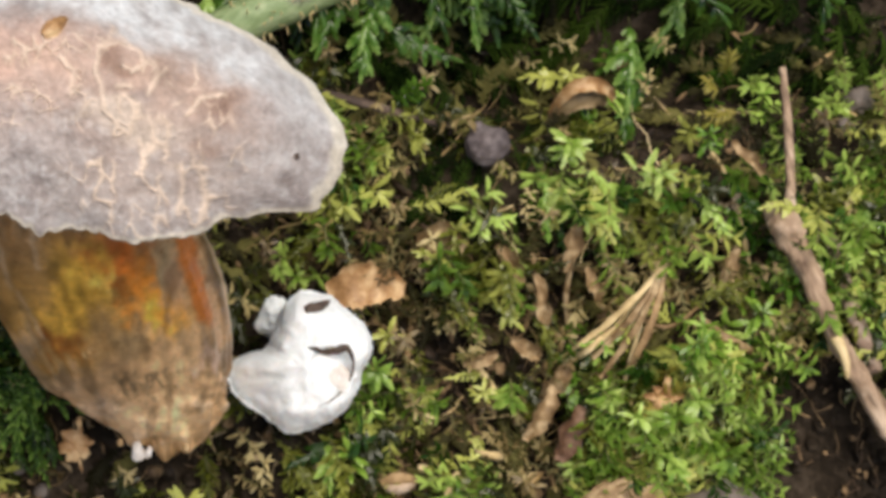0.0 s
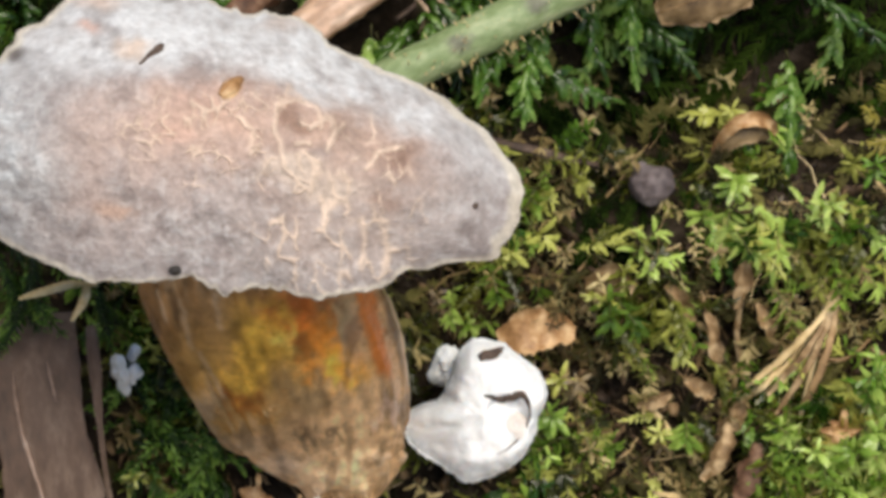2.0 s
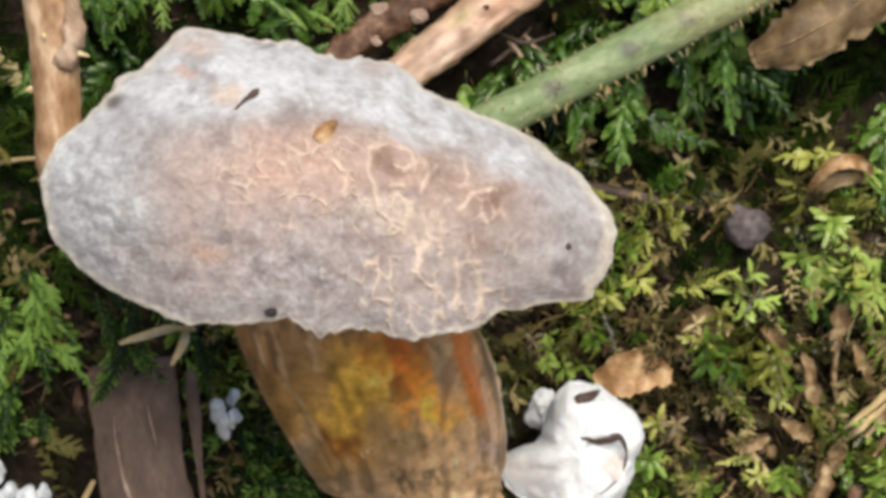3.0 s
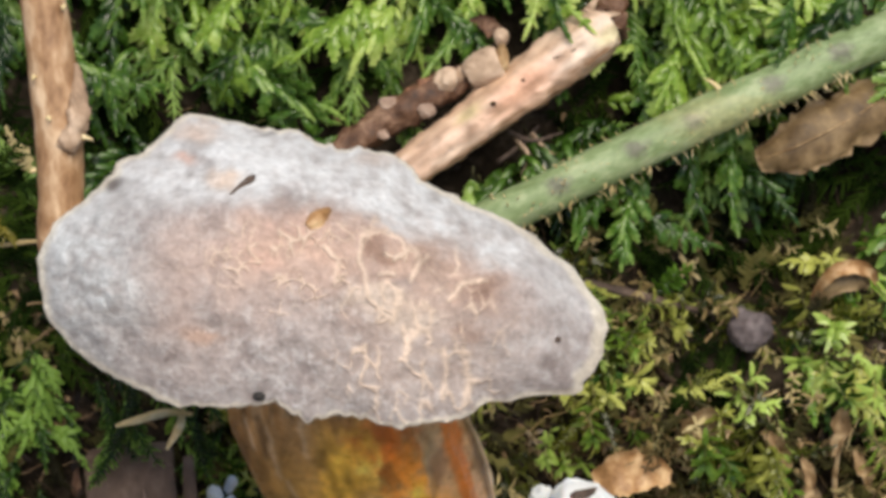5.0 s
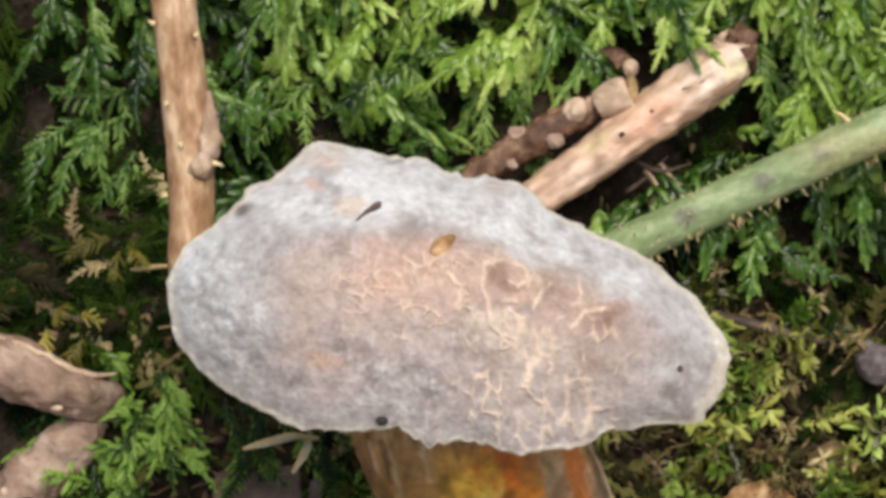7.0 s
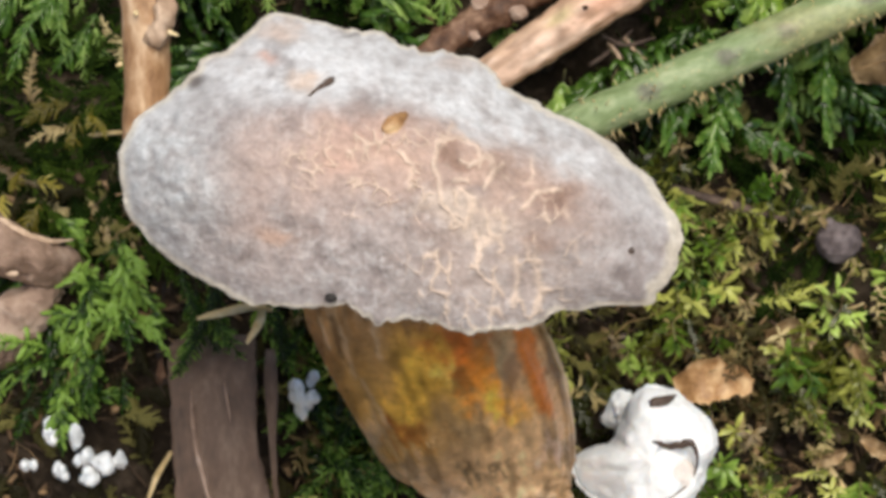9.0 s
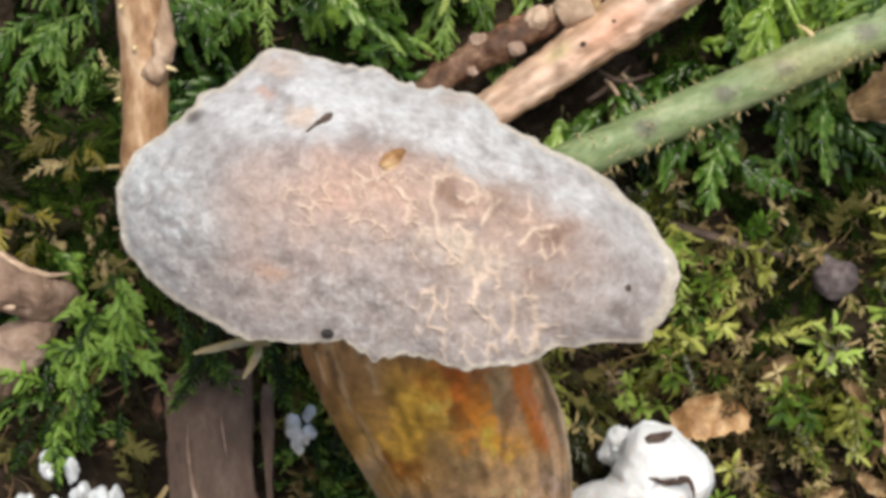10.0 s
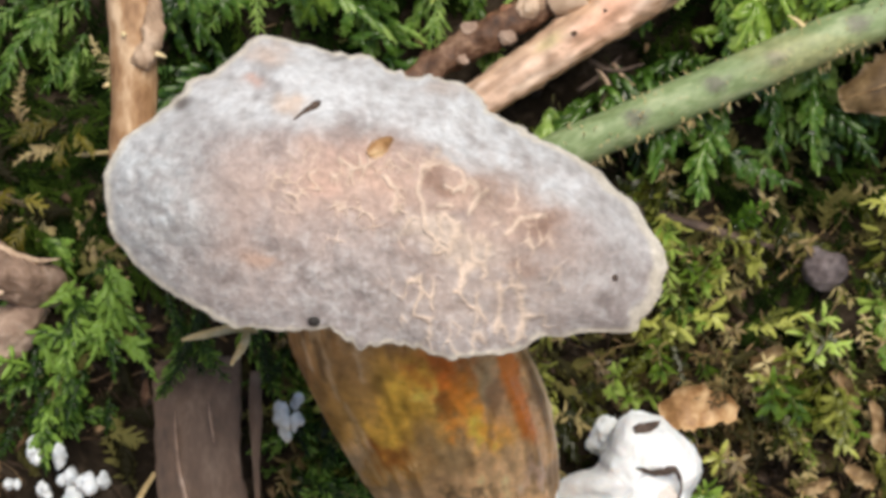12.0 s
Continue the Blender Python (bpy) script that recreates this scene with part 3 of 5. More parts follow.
def stem_body():
    """The stem's mesh and its colours: dark brown fibres, yellow and orange stains, a red torn strip and a tan foot."""
    rows, seg = np.array(line(STEM_ROWS, 18)), 300
    m = len(rows)
    an = np.tile(2 * math.pi * np.arange(seg) / seg, m)
    v, left, right, mid, front, back = (np.repeat(rows[:, k], seg) for k in range(6))
    cu, half = (left + right) / 2, (right - left) / 2
    cs, sn = np.cos(an), np.sin(an)
    fibre = field(an * 5.5, v * 0.05, 0.0, 3.5)
    thread = field(an * 14, v * 0.10, 0.0, 6.5)
    foot = ease(-31, -38, v)
    lump = field((cu + half * cs) * 0.32, v * 0.32, sn * 2.0, 8.5)
    fine = field((cu + half * cs) * 0.9, v * 0.9, sn * 6.0, 2.5)
    grow = 1 + 0.022 * fibre + 0.012 * thread + foot * (0.17 * lump + 0.035 * fine) + 0.014 * fine
    u = cu + half * cs * grow
    w = mid + np.where(sn > 0, front, back) * sn * grow
    y0 = v + foot * 1.4 * field(u * 0.5, w * 0.3, 0.0, 5.5) * ease(-39, -42, v)
    tiny = field(u * 2.1, v * 1.2, 0.0, 41.5)
    wu, wv = u + 2.0 * field(u * 0.35, v * 0.2, 0.0, 12.5) + 1.1 * fine + 0.5 * tiny, v + 2.4 * field(u * 0.35, v * 0.2, 0.0, 22.5) + 1.3 * fine + 1.6 * thread + 0.6 * tiny
    col = np.tile((0.33, 0.18, 0.07), (len(u), 1))
    col = blend(col, (0.155, 0.085, 0.035), 0.9 * ease(0.0, 0.35, fibre) + 0.35 * ease(0.1, 0.4, thread))
    col = blend(col, (0.42, 0.29, 0.16), 0.6 * ease(0.05, 0.4, -fibre) + 0.5 * ease(0.12, 0.4, -thread))
    for a, b, ru, rv, much, tint in (
            (-5, -22, 9, 8, 0.75, (0.44, 0.255, 0.05)), (-11.8, -16.5, 4.4, 6.5, 0.6, (0.20, 0.115, 0.045)), (-3.6, -18.6, 2.7, 3.8, 0.9, (0.64, 0.40, 0.06)), (-1.9, -19.8, 1.6, 1.8, 0.6, (0.86, 0.62, 0.16)), (-4.6, -22.6, 2.6, 3.0, 0.75, (0.52, 0.31, 0.045)),
            (-0.4, -15.6, 2.6, 3.6, 0.9, (0.36, 0.085, 0.012)), (0.8, -18.4, 1.8, 2.4, 0.8, (0.46, 0.13, 0.015)), (3.0, -20.4, 2.6, 3.4, 0.85, (0.72, 0.26, 0.03)), (5.6, -22.6, 2.4, 2.6, 0.85, (0.82, 0.40, 0.045)), (1.6, -14.4, 2.4, 2.0, 0.7, (0.42, 0.12, 0.02)),
            (5.2, -16.8, 1.6, 3.8, 0.85, (0.27, 0.22, 0.135)), (6.9, -19.2, 1.5, 4.0, 0.7, (0.46, 0.27, 0.17)), (-5.2, -26.2, 3.2, 1.8, 0.95, (0.24, 0.075, 0.014)), (-3.0, -27.4, 2.4, 1.2, 0.8, (0.26, 0.09, 0.018)), (-1.6, -27.2, 3.0, 2.2, 0.55, (0.40, 0.23, 0.06)), (1.1, -25.8, 3.6, 3.2, 0.8, (0.29, 0.205, 0.115)), (1.0, -30.2, 3.0, 2.8, 0.6, (0.30, 0.20, 0.11)),
            (8.3, -29.4, 4.6, 4.2, 0.8, (0.60, 0.39, 0.21)), (6.5, -36.5, 8.5, 6.0, 0.9, (0.72, 0.47, 0.26)), (-5.6, -32.0, 4.6, 2.6, 0.75, (0.45, 0.315, 0.20)), (-9.8, -27.9, 2.0, 3.2, 0.65, (0.40, 0.31, 0.22)), (-1.0, -36.5, 3.0, 2.4, 0.7, (0.45, 0.34, 0.25)), (3.1, -38.4, 2.2, 2.0, 0.7, (0.64, 0.44, 0.27)),
            (2.5, -32.2, 1.1, 0.8, 0.85, (0.12, 0.085, 0.05)), (4.9, -32.0, 0.9, 0.7, 0.8, (0.13, 0.09, 0.055)), (11.2, -29.2, 1.4, 1.4, 0.75, (0.66, 0.47, 0.38)), (-2.6, -26.9, 0.5, 0.4, 0.8, (0.75, 0.55, 0.30))):
        col = blend(col, tint, much * spot(wu, wv, a, b, ru, rv))
    for pts in (((-14.4, -12.5), (-13.6, -16)), ((-12.2, -13.5), (-11.0, -19.5)), ((-8.6, -13.0), (-8.0, -17)), ((-10.2, -20), (-7.6, -26))):
        col = blend(col, (0.47, 0.36, 0.235), 0.55 * ease(0.4, 0.1, near_line(u + 0.25 * fine, v, pts)) * (sn > 0))
    col = blend(col, (0.11, 0.065, 0.03), 0.8 * ease(0.55, 0.2, near_line(u + 0.2 * fine, v, ((-13.0, -12.5), (-12.4, -17.0)))) * (sn > 0))
    rough = 0.7 * field(u * 0.42, v * 0.36, 0.0, 31.5) + 0.5 * field(0.8 * u + 0.5 * v, 0.7 * v - 0.5 * u, 0.0, 36.5)
    hair = field(an * 34, v * 0.22, 0.0, 61.5)
    col *= (1.27 + 0.15 * foot + 0.75 * rough + 0.20 * fine + 0.14 * tiny + 0.28 * thread * (1 - foot) + 0.12 * hair * (1 - foot))[:, None]
    col = blend(col, (0.09, 0.05, 0.022), 0.5 * ease(0.26, 0.55, field(u * 0.6, v * 0.25, 0.0, 51.5)))
    strip = near_line(u + 0.5 * fine + 0.3 * tiny, v, ((6.9, -12.5), (8.0, -16.5), (9.2, -20.0), (11.0, -25.0)))
    col = blend(col, (0.62, 0.19, 0.035), 0.9 * ease(1.5, 0.5, strip) * ease(-26.4, -23, v + 0.8 * fine) * (sn > 0))
    col = blend(col, (0.66, 0.42, 0.24), 0.8 * ease(0.7, 0.2, near_line(u, v, ((10.6, -20), (12.0, -24), (12.6, -28)))) * (sn > 0))
    col = blend(col, (0.70, 0.53, 0.33), 0.8 * ease(0.955, 0.985, cs) * ease(-30, -26, v))
    col = blend(col, (0.68, 0.52, 0.36), 0.6 * foot * ease(0.2, 0.5, fine + 0.4 * lump))
    faces = []
    for i in range(m - 1):
        for k in range(seg):
            j = (k + 1) % seg
            faces.append((i * seg + k, i * seg + j, (i + 1) * seg + j, (i + 1) * seg + k))
    faces.append(tuple(reversed(range(seg))))
    return (list(zip(u, y0, w)), faces), col


def mushroom():
    m = thing("mushroom", "old bolete mushroom with a mouldy grey cap and orange-brown stem", "mushroom", (4, -34, 2))
    g, col = cap_skin()
    skin = tinted(part("cap", g, CAP, m, "wide grey cap bloomed with pale mould"), col)
    part("margin", cap_ring([(0.990, -0.12), (1.002, 0.04), (1.006, 0.30), (1.002, 0.7), (0.985, 1.0)]), RIM, skin, "thin cream frayed margin")
    part("pore_layer", cap_ring([(0.985, 0.95), (0.90, 3.0), (0.75, 7.0), (0.5, 11.0), (0.3, 13.0)]), PORES, m, "olive yellow pore layer")
    w = cap_at(-13.2, 11.6)
    part("dark_scar", tube([(-14.8, 10.7, cap_at(-14.8, 10.7), 0.12), (-13.8, 11.3, w + 0.1, 0.46), (-12.8, 12.3, cap_at(-12.8, 12.3) + 0.2, 0.48), (-12.3, 12.8, cap_at(-12.3, 12.8), 0.1)], n=4, seg=10, rough=0.4, freq=0.9), DRIED, skin, "small dark scar")
    part("dark_speck", blob((-12.6, -9.9, cap_at(-12.6, -9.9)), (0.75, 0.55, 0.4), 0.3, 0.8, 8, 12), INK, skin, "black speck")
    part("dark_speck", blob((18.2, -5.4, cap_at(18.2, -5.4)), (0.42, 0.36, 0.25), 0.3, 0.8, 8, 12), DRIED, skin, "grey speck")
    g, col = stem_body()
    tinted(part("stem", g, STEM, m, "stout orange and brown stained stem"), col)
    for u, v, s in ((-3.4, -38.4, 0.5), (1.5, -41.0, 0.5), (3.6, -42.2, 0.9), (4.9, -42.4, 0.6), (9.5, -41.6, 0.45)):
        part("soil_crumb", blob((u, v, 11), (s * 0.8, s * 1.5, s), 0.6, 0.9, 10, 14, u), PINK if s > 0.55 else TAN, m)


mushroom()


# ---- stems and sticks ----
def bramble():
    m = thing("bramble_stem", "upright dry brown bramble stem with small prickles", "stem", (-36, 62, 10))
    s = part("stem", tube([(-34.8, 4.5, 37, 2.3), (-34.6, 8, 39, 2.55), (-34.2, 14, 40, 2.6), (-34.3, 22, 41, 2.75), (-34.9, 30, 42, 2.65), (-36, 42, 43, 2.6), (-37.5, 60, 40, 2.7), (-38, 85, 15, 3.0), (-38, 100, -6, 3.2)],
                          n=10, seg=22, rough=0.10, freq=0.25), BARK, m)
    part("side_bud", tube([(-33.2, 17.5, 42.5, 1.2), (-31.9, 20.5, 43, 1.25), (-31.6, 23.5, 43, 0.9), (-31.9, 27.0, 42.5, 0.3)], n=8, seg=18, rough=0.5, freq=0.7), TWIG, s, "grey brown dead bud")
    for u, v, w, du, dv in ((-31.4, 18.8, 43.6, 1.6, -0.6), (-37.6, 34.5, 44.2, -0.9, 0.5), (-36.4, 25.6, 44.0, -0.3, -0.6), (-36.9, 15.5, 41.4, -0.9, -0.4), (-35.0, 21, 44.0, 0.2, -0.6), (-33.0, 33, 44.4, 0.5, 0.5)):
        part("prickle", tube([(u, v, w, 0.34), (u + du * 0.5, v + dv * 0.4, w + 0.2, 0.2), (u + du * 0.75, v + dv * 0.75, w + 0.25, 0.04)], n=3, seg=7), HAIR, s, "pale prickle")


def cut_stick():
    m = thing("broken_stick", "short broken stick of bare pinkish brown wood", "stick", (19, 27, 0))
    g = tube([(1.7, 13.0, 9, 2.3), (5.9, 16.2, 8.5, 2.6), (12.4, 20.6, 7.8, 2.85), (18.6, 24.8, 8.2, 3.2), (25.2, 29.2, 8.6, 3.5), (29.6, 32.2, 8.6, 3.4), (31.4, 33.4, 8.2, 2.8)], n=14, seg=56, rough=0.14, freq=0.55)
    p = np.array(g[0])
    along, off = p[:, 0] * 0.83 + p[:, 1] * 0.56, p[:, 1] - 12.4 - 0.66 * (p[:, 0] - 0.8)
    grain, fine = field(along * 0.16, off * 0.8, p[:, 2] * 0.8, 3.5), field(along * 0.5, off * 1.6, p[:, 2], 7.5)
    col = np.tile((0.62, 0.43, 0.32), (len(p), 1))
    col = blend(col, (0.74, 0.62, 0.51), 0.6 * ease(34, 40, along + 2 * grain) + 0.4 * ease(0.0, 0.4, grain))
    col = blend(col, (0.66, 0.34, 0.22), 0.65 * spot(along + fine, off, 31, 0.6, 5, 2.2))
    col = blend(col, (0.50, 0.46, 0.20), 0.6 * spot(along + fine, off, 24, 2.0, 2.2, 1.0) + 0.6 * spot(along, off, 44, -0.8, 2.5, 1.4))
    col = blend(col, (0.34, 0.19, 0.10), 0.45 * ease(0.2, 0.5, -grain - 0.4 * fine) + 0.8 * ease(-1.4, -3.0, off + 0.8 * fine))
    col = blend(col, (0.42, 0.27, 0.16), 0.6 * ease(1.6, 3.0, off + 0.9 * fine))
    col *= (1 + 0.22 * fine + 0.25 * grain)[:, None]
    tinted(part("wood", g, STICK, m), col)
    part("bark_remnant", blade([(14.6, 20.0, 6.8), (20.4, 23.4, 7.4), (26.4, 27.2, 7.8), (31.0, 30.6, 7.8)], lambda s: 0.5 + 0.8 * s + 0.15 * math.sin(17 * s), n=12, across=6, curl=-0.5, ragged=0.5), RUST, m, "strip of dark red bark along its lower side")
    for u, v, r in ((16.6, 23.8, 0.32), (20.4, 26.6, 0.22)):
        part("knot", blob((u, v, 10.6 + 0.04 * u), (r * 1.3, r, 0.5), 0.3, 0.8, 8, 12), ROT, m)
    part("crack", tube([(24.2, 29.2, 11.9, 0.08), (26.0, 29.6, 12.0, 0.2), (28.2, 30.9, 11.5, 0.16), (29.6, 32.0, 11.0, 0.05)], n=6, seg=7, rough=0.3, freq=0.9), DRIED, m, "thin dark crack")
    part("broken_end", blob((32.4, 34.4, 7.2), (2.2, 2.6, 2.4), 0.7, 0.7, 22, 32), ROT, m, "dark hollow rotten end")
    for k, (u, v, du, dv) in enumerate(((29.4, 34.6, 2.6, 1.3), (30.2, 34.2, 3.4, 0.6), (30.8, 33.4, 3.6, -0.6), (29.0, 35.0, 1.6, 2.0))):
        part("splinter", blade([(u, v, 10.2), (u + du * 0.5, v + dv * 0.6, 10.6), (u + du, v + dv, 8.8)], lambda s: 0.45 * (1 - s) + 0.08, n=5, ragged=0.5, seed=k), PALEWOOD if k % 2 else ROT, m)
    t = thing("rotten_twig", "dark red rotten twig with pale bark rings", "twig", (8, 26, 0))
    part("core", tube([(-4, 17.4, 7, 1.8), (0.6, 20.9, 7.2, 2.0), (5, 23.4, 7.4, 2.1), (9.4, 25.8, 7.4, 2.0), (14, 28.0, 7.0, 1.6)], n=10, seg=30, rough=0.35, freq=0.5), ROT, t)
    part("bark_ring", blob((11.0, 27.2, 8.6), (1.5, 1.7, 1.5), 0.30, 0.5, 20, 30, 3.0), PALEWOOD, t, "pale knob of bark")
    part("bark_ring", blob((12.9, 27.9, 8.0), (0.8, 1.2, 1.1), 0.35, 0.7, 16, 22, 6.0), PALEWOOD, t)
    part("bark_cup", tube([(13.8, 27.6, 8.6, 1.7), (15.0, 28.2, 8.9, 2.15), (16.8, 29.0, 9.3, 2.3), (17.8, 29.4, 9.5, 2.1)], n=8, seg=32, rough=0.16, freq=0.5), PALEWOOD, t, "pale round cup of bark")
    part("cup_mouth", blob((18.0, 29.4, 9.7), (0.9, 2.0, 1.7), 0.15, 0.5, 18, 28), TAN, t, "brown mouth of the cup")
    part("bud", blob((18.0, 32.4, 8.6), (1.0, 1.2, 1.0), 0.35, 0.6, 16, 22), PALEWOOD, t, "pinkish bud")
    part("bud", blob((8.2, 23.4, 9.2), (1.2, 1.0, 0.8), 0.45, 0.7, 18, 24), ROOT, t, "pinkish brown knob")
    for u, v, w, r in ((4.0, 24.6, 8.6, 0.8), (6.6, 25.4, 8.9, 0.7), (2.6, 20.6, 8.9, 0.6), (8.8, 26.6, 8.7, 0.7)):
        part("bark_scab", blob((u, v, w), (r * 1.7, r, r * 0.4), 0.8, 0.8, 14, 20, u), RUST if u > 6 else ROOT, t)
    part("splinter", blade([(17.4, 33.0, 8.5), (16.0, 34.6, 7.5), (14.4, 35.0, 6.2)], lambda s: 1.1 * (1 - s) + 0.2, ragged=0.4), ROT, t)


def green_stem():
    m = thing("green_bramble", "live green bramble stem with bristles and dark blotches", "stem", (40, 20, 4))
    s = part("stem", tube([(4, 3, 3, 2.5), (14, 8.6, 6, 2.65), (24, 13.0, 7.5, 2.7), (34.5, 17.6, 8, 2.75), (45, 22.1, 8, 2.75), (54, 25.8, 7, 2.8), (66, 31, 5, 2.9), (90, 40, -2, 3.0), (110, 46, -8, 3.0)],
                          n=10, seg=22, rough=0.05, freq=0.3), GREEN, m)
    rng = random.Random(3)
    for i in range(270):
        k = rng.uniform(16, 62)
        c = Vector((k, 8.6 + (k - 14) * 0.43, 7.4))
        an = rng.uniform(0, 6.3)
        q = Vector((-0.39 * math.cos(an), 0.92 * math.cos(an), math.sin(an)))
        if q.z < -0.5:
            continue
        l = rng.uniform(0.4, 1.4) * (1.3 if q.y < 0 else 0.9)
        d = (q + Vector((rng.uniform(-0.6, 0.6), rng.uniform(-0.4, 0.4), 0))).normalized()
        a = c + q * 2.65
        r = rng.uniform(0.045, 0.095)
        part("bristle", tube([(*a, r * 1.4), (*(a + d * l * 0.6), r), (*(a + d * l), r * 0.3)], n=1, seg=5), HAIR, s)
    part("prickle", tube([(45.8, 24.4, 8.6, 0.5), (44.6, 25.6, 9.2, 0.3), (43.2, 26.3, 9.6, 0.05)], n=4, seg=8), HAIR, s, "large straw prickle")


bramble()
cut_stick()
green_stem()


# ---- moss ----
# one leafy branchlet along x: a raised midline, five teeth on each edge, a drooping tip
def toothed():
    pts, tris = [], []
    xs = [0.0, 0.2, 0.42, 0.64, 0.84, 1.0]
    full = [0.15, 0.22, 0.245, 0.225, 0.16, 0.05]
    for x in xs:
        pts.append((x, 0, 0.11 * math.sin(math.pi * min(1, x + 0.12)) - 0.30 * x ** 2.4))
    for hand in (1, -1):
        base = len(pts)
        for x, h in zip(xs, full):
            pts.append((x, hand * h * 0.72, 0.05 * math.sin(math.pi * min(1, x + 0.12)) - 0.30 * x ** 2.4))
        for k in range(5):
            x = xs[k + 1] - 0.02
            pts.append((x, hand * (full[k] + full[k + 1]) * 0.60, -0.05 - 0.30 * x ** 2.4))
        for k in range(5):
            new_tris = [(k, k + 1, base + k + 1), (k, base + k + 1, base + k), (base + k, base + k + 1, base + 6 + k)]
            tris += new_tris if hand < 0 else [t[::-1] for t in new_tris]
    return np.array(pts), np.array(tris)


LEAF, LEAF_TRI = toothed()
# one small leaf of the short mosses
PLAIN = np.array([(0, 0, 0), (0.30, 0.26, 0.02), (0.66, 0.27, 0), (0.93, 0.13, -0.13), (1, 0, -0.18), (0.93, -0.13, -0.13), (0.66, -0.27, 0), (0.30, -0.26, 0.02), (0.48, 0, 0.10)])
PLAIN_TRI = np.array([(0, 8, 1), (1, 8, 2), (2, 8, 3), (3, 8, 4), (4, 8, 5), (5, 8, 6), (6, 8, 7), (7, 8, 0)])
DOWN = np.array((0, -0.7071, -0.7071))


def unit(a):
    return a / np.linalg.norm(a)


class Fronds:
    """Gathers many shoots into one mesh: leaves joined to the axis that bears them."""

    def __init__(self, form=LEAF, form_tri=LEAF_TRI):
        self.form, self.form_tri = form, form_tri
        self.verts, self.leaf_tris, self.axis_tris, self.tips, self.count = [], [], [], [], 0

    def leaf(self, axis, root, ahead, normal, length, width):
        """axis: the number of the axis point that the leaf grows from."""
        side = np.cross(normal, ahead)
        p = root + (self.form * (length, width, length)) @ np.array((ahead, side, normal))
        tris = self.form_tri + (self.count - 1)
        tris[self.form_tri == 0] = axis
        self.verts.append(p[1:])
        self.tips.append(self.form[1:, 0] - 0.55)
        self.leaf_tris.append(tris)
        self.count += len(p) - 1

    def shoot(self, rng, root, ahead, out, length, leaf, fat=0.36, droop=0.5, gap=0.36, tail=0.35, mess=1.0, thick=0.13):
        """A flat leafy shoot: two rows of leaves along a drooping, leafy axis."""
        n = max(5, int(length / (leaf * gap)))
        step = length / n
        p, d = np.array(root, float), unit(np.array(ahead, float))
        normal = unit(np.array(out, float))
        sway = rng.uniform(-0.12, 0.12)
        rows = []
        for i in range(n + 1):
            side = unit(np.cross(normal, d))
            if i:
                d = unit(d + DOWN * droop * step / length + side * sway * step)
                normal = unit(normal - d * normal.dot(d))
                side = np.cross(normal, d)
                p = p + d * step
            rows.append((p, d, normal, side))
        first = self.count
        for p, d, normal, side in rows:
            self.tips.append(np.full(3, -0.5))
            self.verts.append(np.array((p, p - side * thick - normal * thick, p + side * thick - normal * thick)))
        self.count += 3 * (n + 1)
        for i in range(n):
            a, b = first + 3 * i, first + 3 * i + 3
            for j in range(3):
                q = (j + 1) % 3
                self.axis_tris += [(a + j, a + q, b + j), (a + q, b + q, b + j)]
        for i, (p, d, normal, side) in enumerate(rows[1:], 1):
            s = (i - 1) / n
            size = leaf * (0.5 + 0.8 * min(1, s * 3)) * (1 - (1 - tail) * s ** 1.5) * rng.uniform(1 - 0.3 * mess, 1.15)
            for hand in (1, -1):
                if rng.random() < 0.1 * mess:
                    continue
                way = unit(d * rng.uniform(0.75 - 0.3 * mess, 0.85 + 0.4 * mess) + side * hand * rng.uniform(0.6, 1.0) + normal * rng.uniform(-0.15 * mess, 0.35 * mess) + DOWN * 0.35)
                tilt = unit(normal + side * hand * rng.uniform(-0.5, 0.3) * mess + d * rng.uniform(-0.3, 0.3) * mess)
                tilt = unit(tilt - way * tilt.dot(way))
                self.leaf(first + 3 * i, p, way, tilt, size, size * fat * 1.15)
            way = unit(d + normal * rng.uniform(0.05, 0.3) + side * rng.uniform(-0.25, 0.25))
            tilt = unit(normal - way * normal.dot(way))
            self.leaf(first + 3 * i, p, way, tilt, step * rng.uniform(1.4, 2.2), leaf * fat * 0.9 * (1 - 0.4 * s))
        p, d, normal, side = rows[-1]
        self.leaf(first + 3 * n, p, d, normal, leaf * tail * 1.6, leaf * 0.3)

    def tuft(self, rng, root, ahead, length, leaf, fat=0.66, gap=0.3, thick=0.10):
        """An upright shoot with single leaves all round it, longest near the top."""
        n = max(5, int(length / (leaf * gap)))
        p, d = np.array(root, float), unit(np.array(ahead, float))
        turn, first, rows = rng.uniform(0, 6.3), self.count, []
        bend = np.array((rng.uniform(-0.5, 0.5), rng.uniform(-0.7, 0.1), 0.0)) / n
        for i in range(n + 1):
            if i:
                d = unit(d + bend)
                p = p + d * length / n
            a = unit(np.cross(d, (0.3, 1.0, 0.2)))
            b = np.cross(d, a)
            rows.append((p, d, a, b))
            self.tips.append(np.full(3, -0.5))
            self.verts.append(np.array((p + a * thick, p - a * 0.5 * thick + b * 0.8 * thick, p - a * 0.5 * thick - b * 0.8 * thick)))
        self.count += 3 * (n + 1)
        for i in range(n):
            a, b = first + 3 * i, first + 3 * i + 3
            for j in range(3):
                q = (j + 1) % 3
                self.axis_tris += [(a + j, a + q, b + j), (a + q, b + q, b + j)]
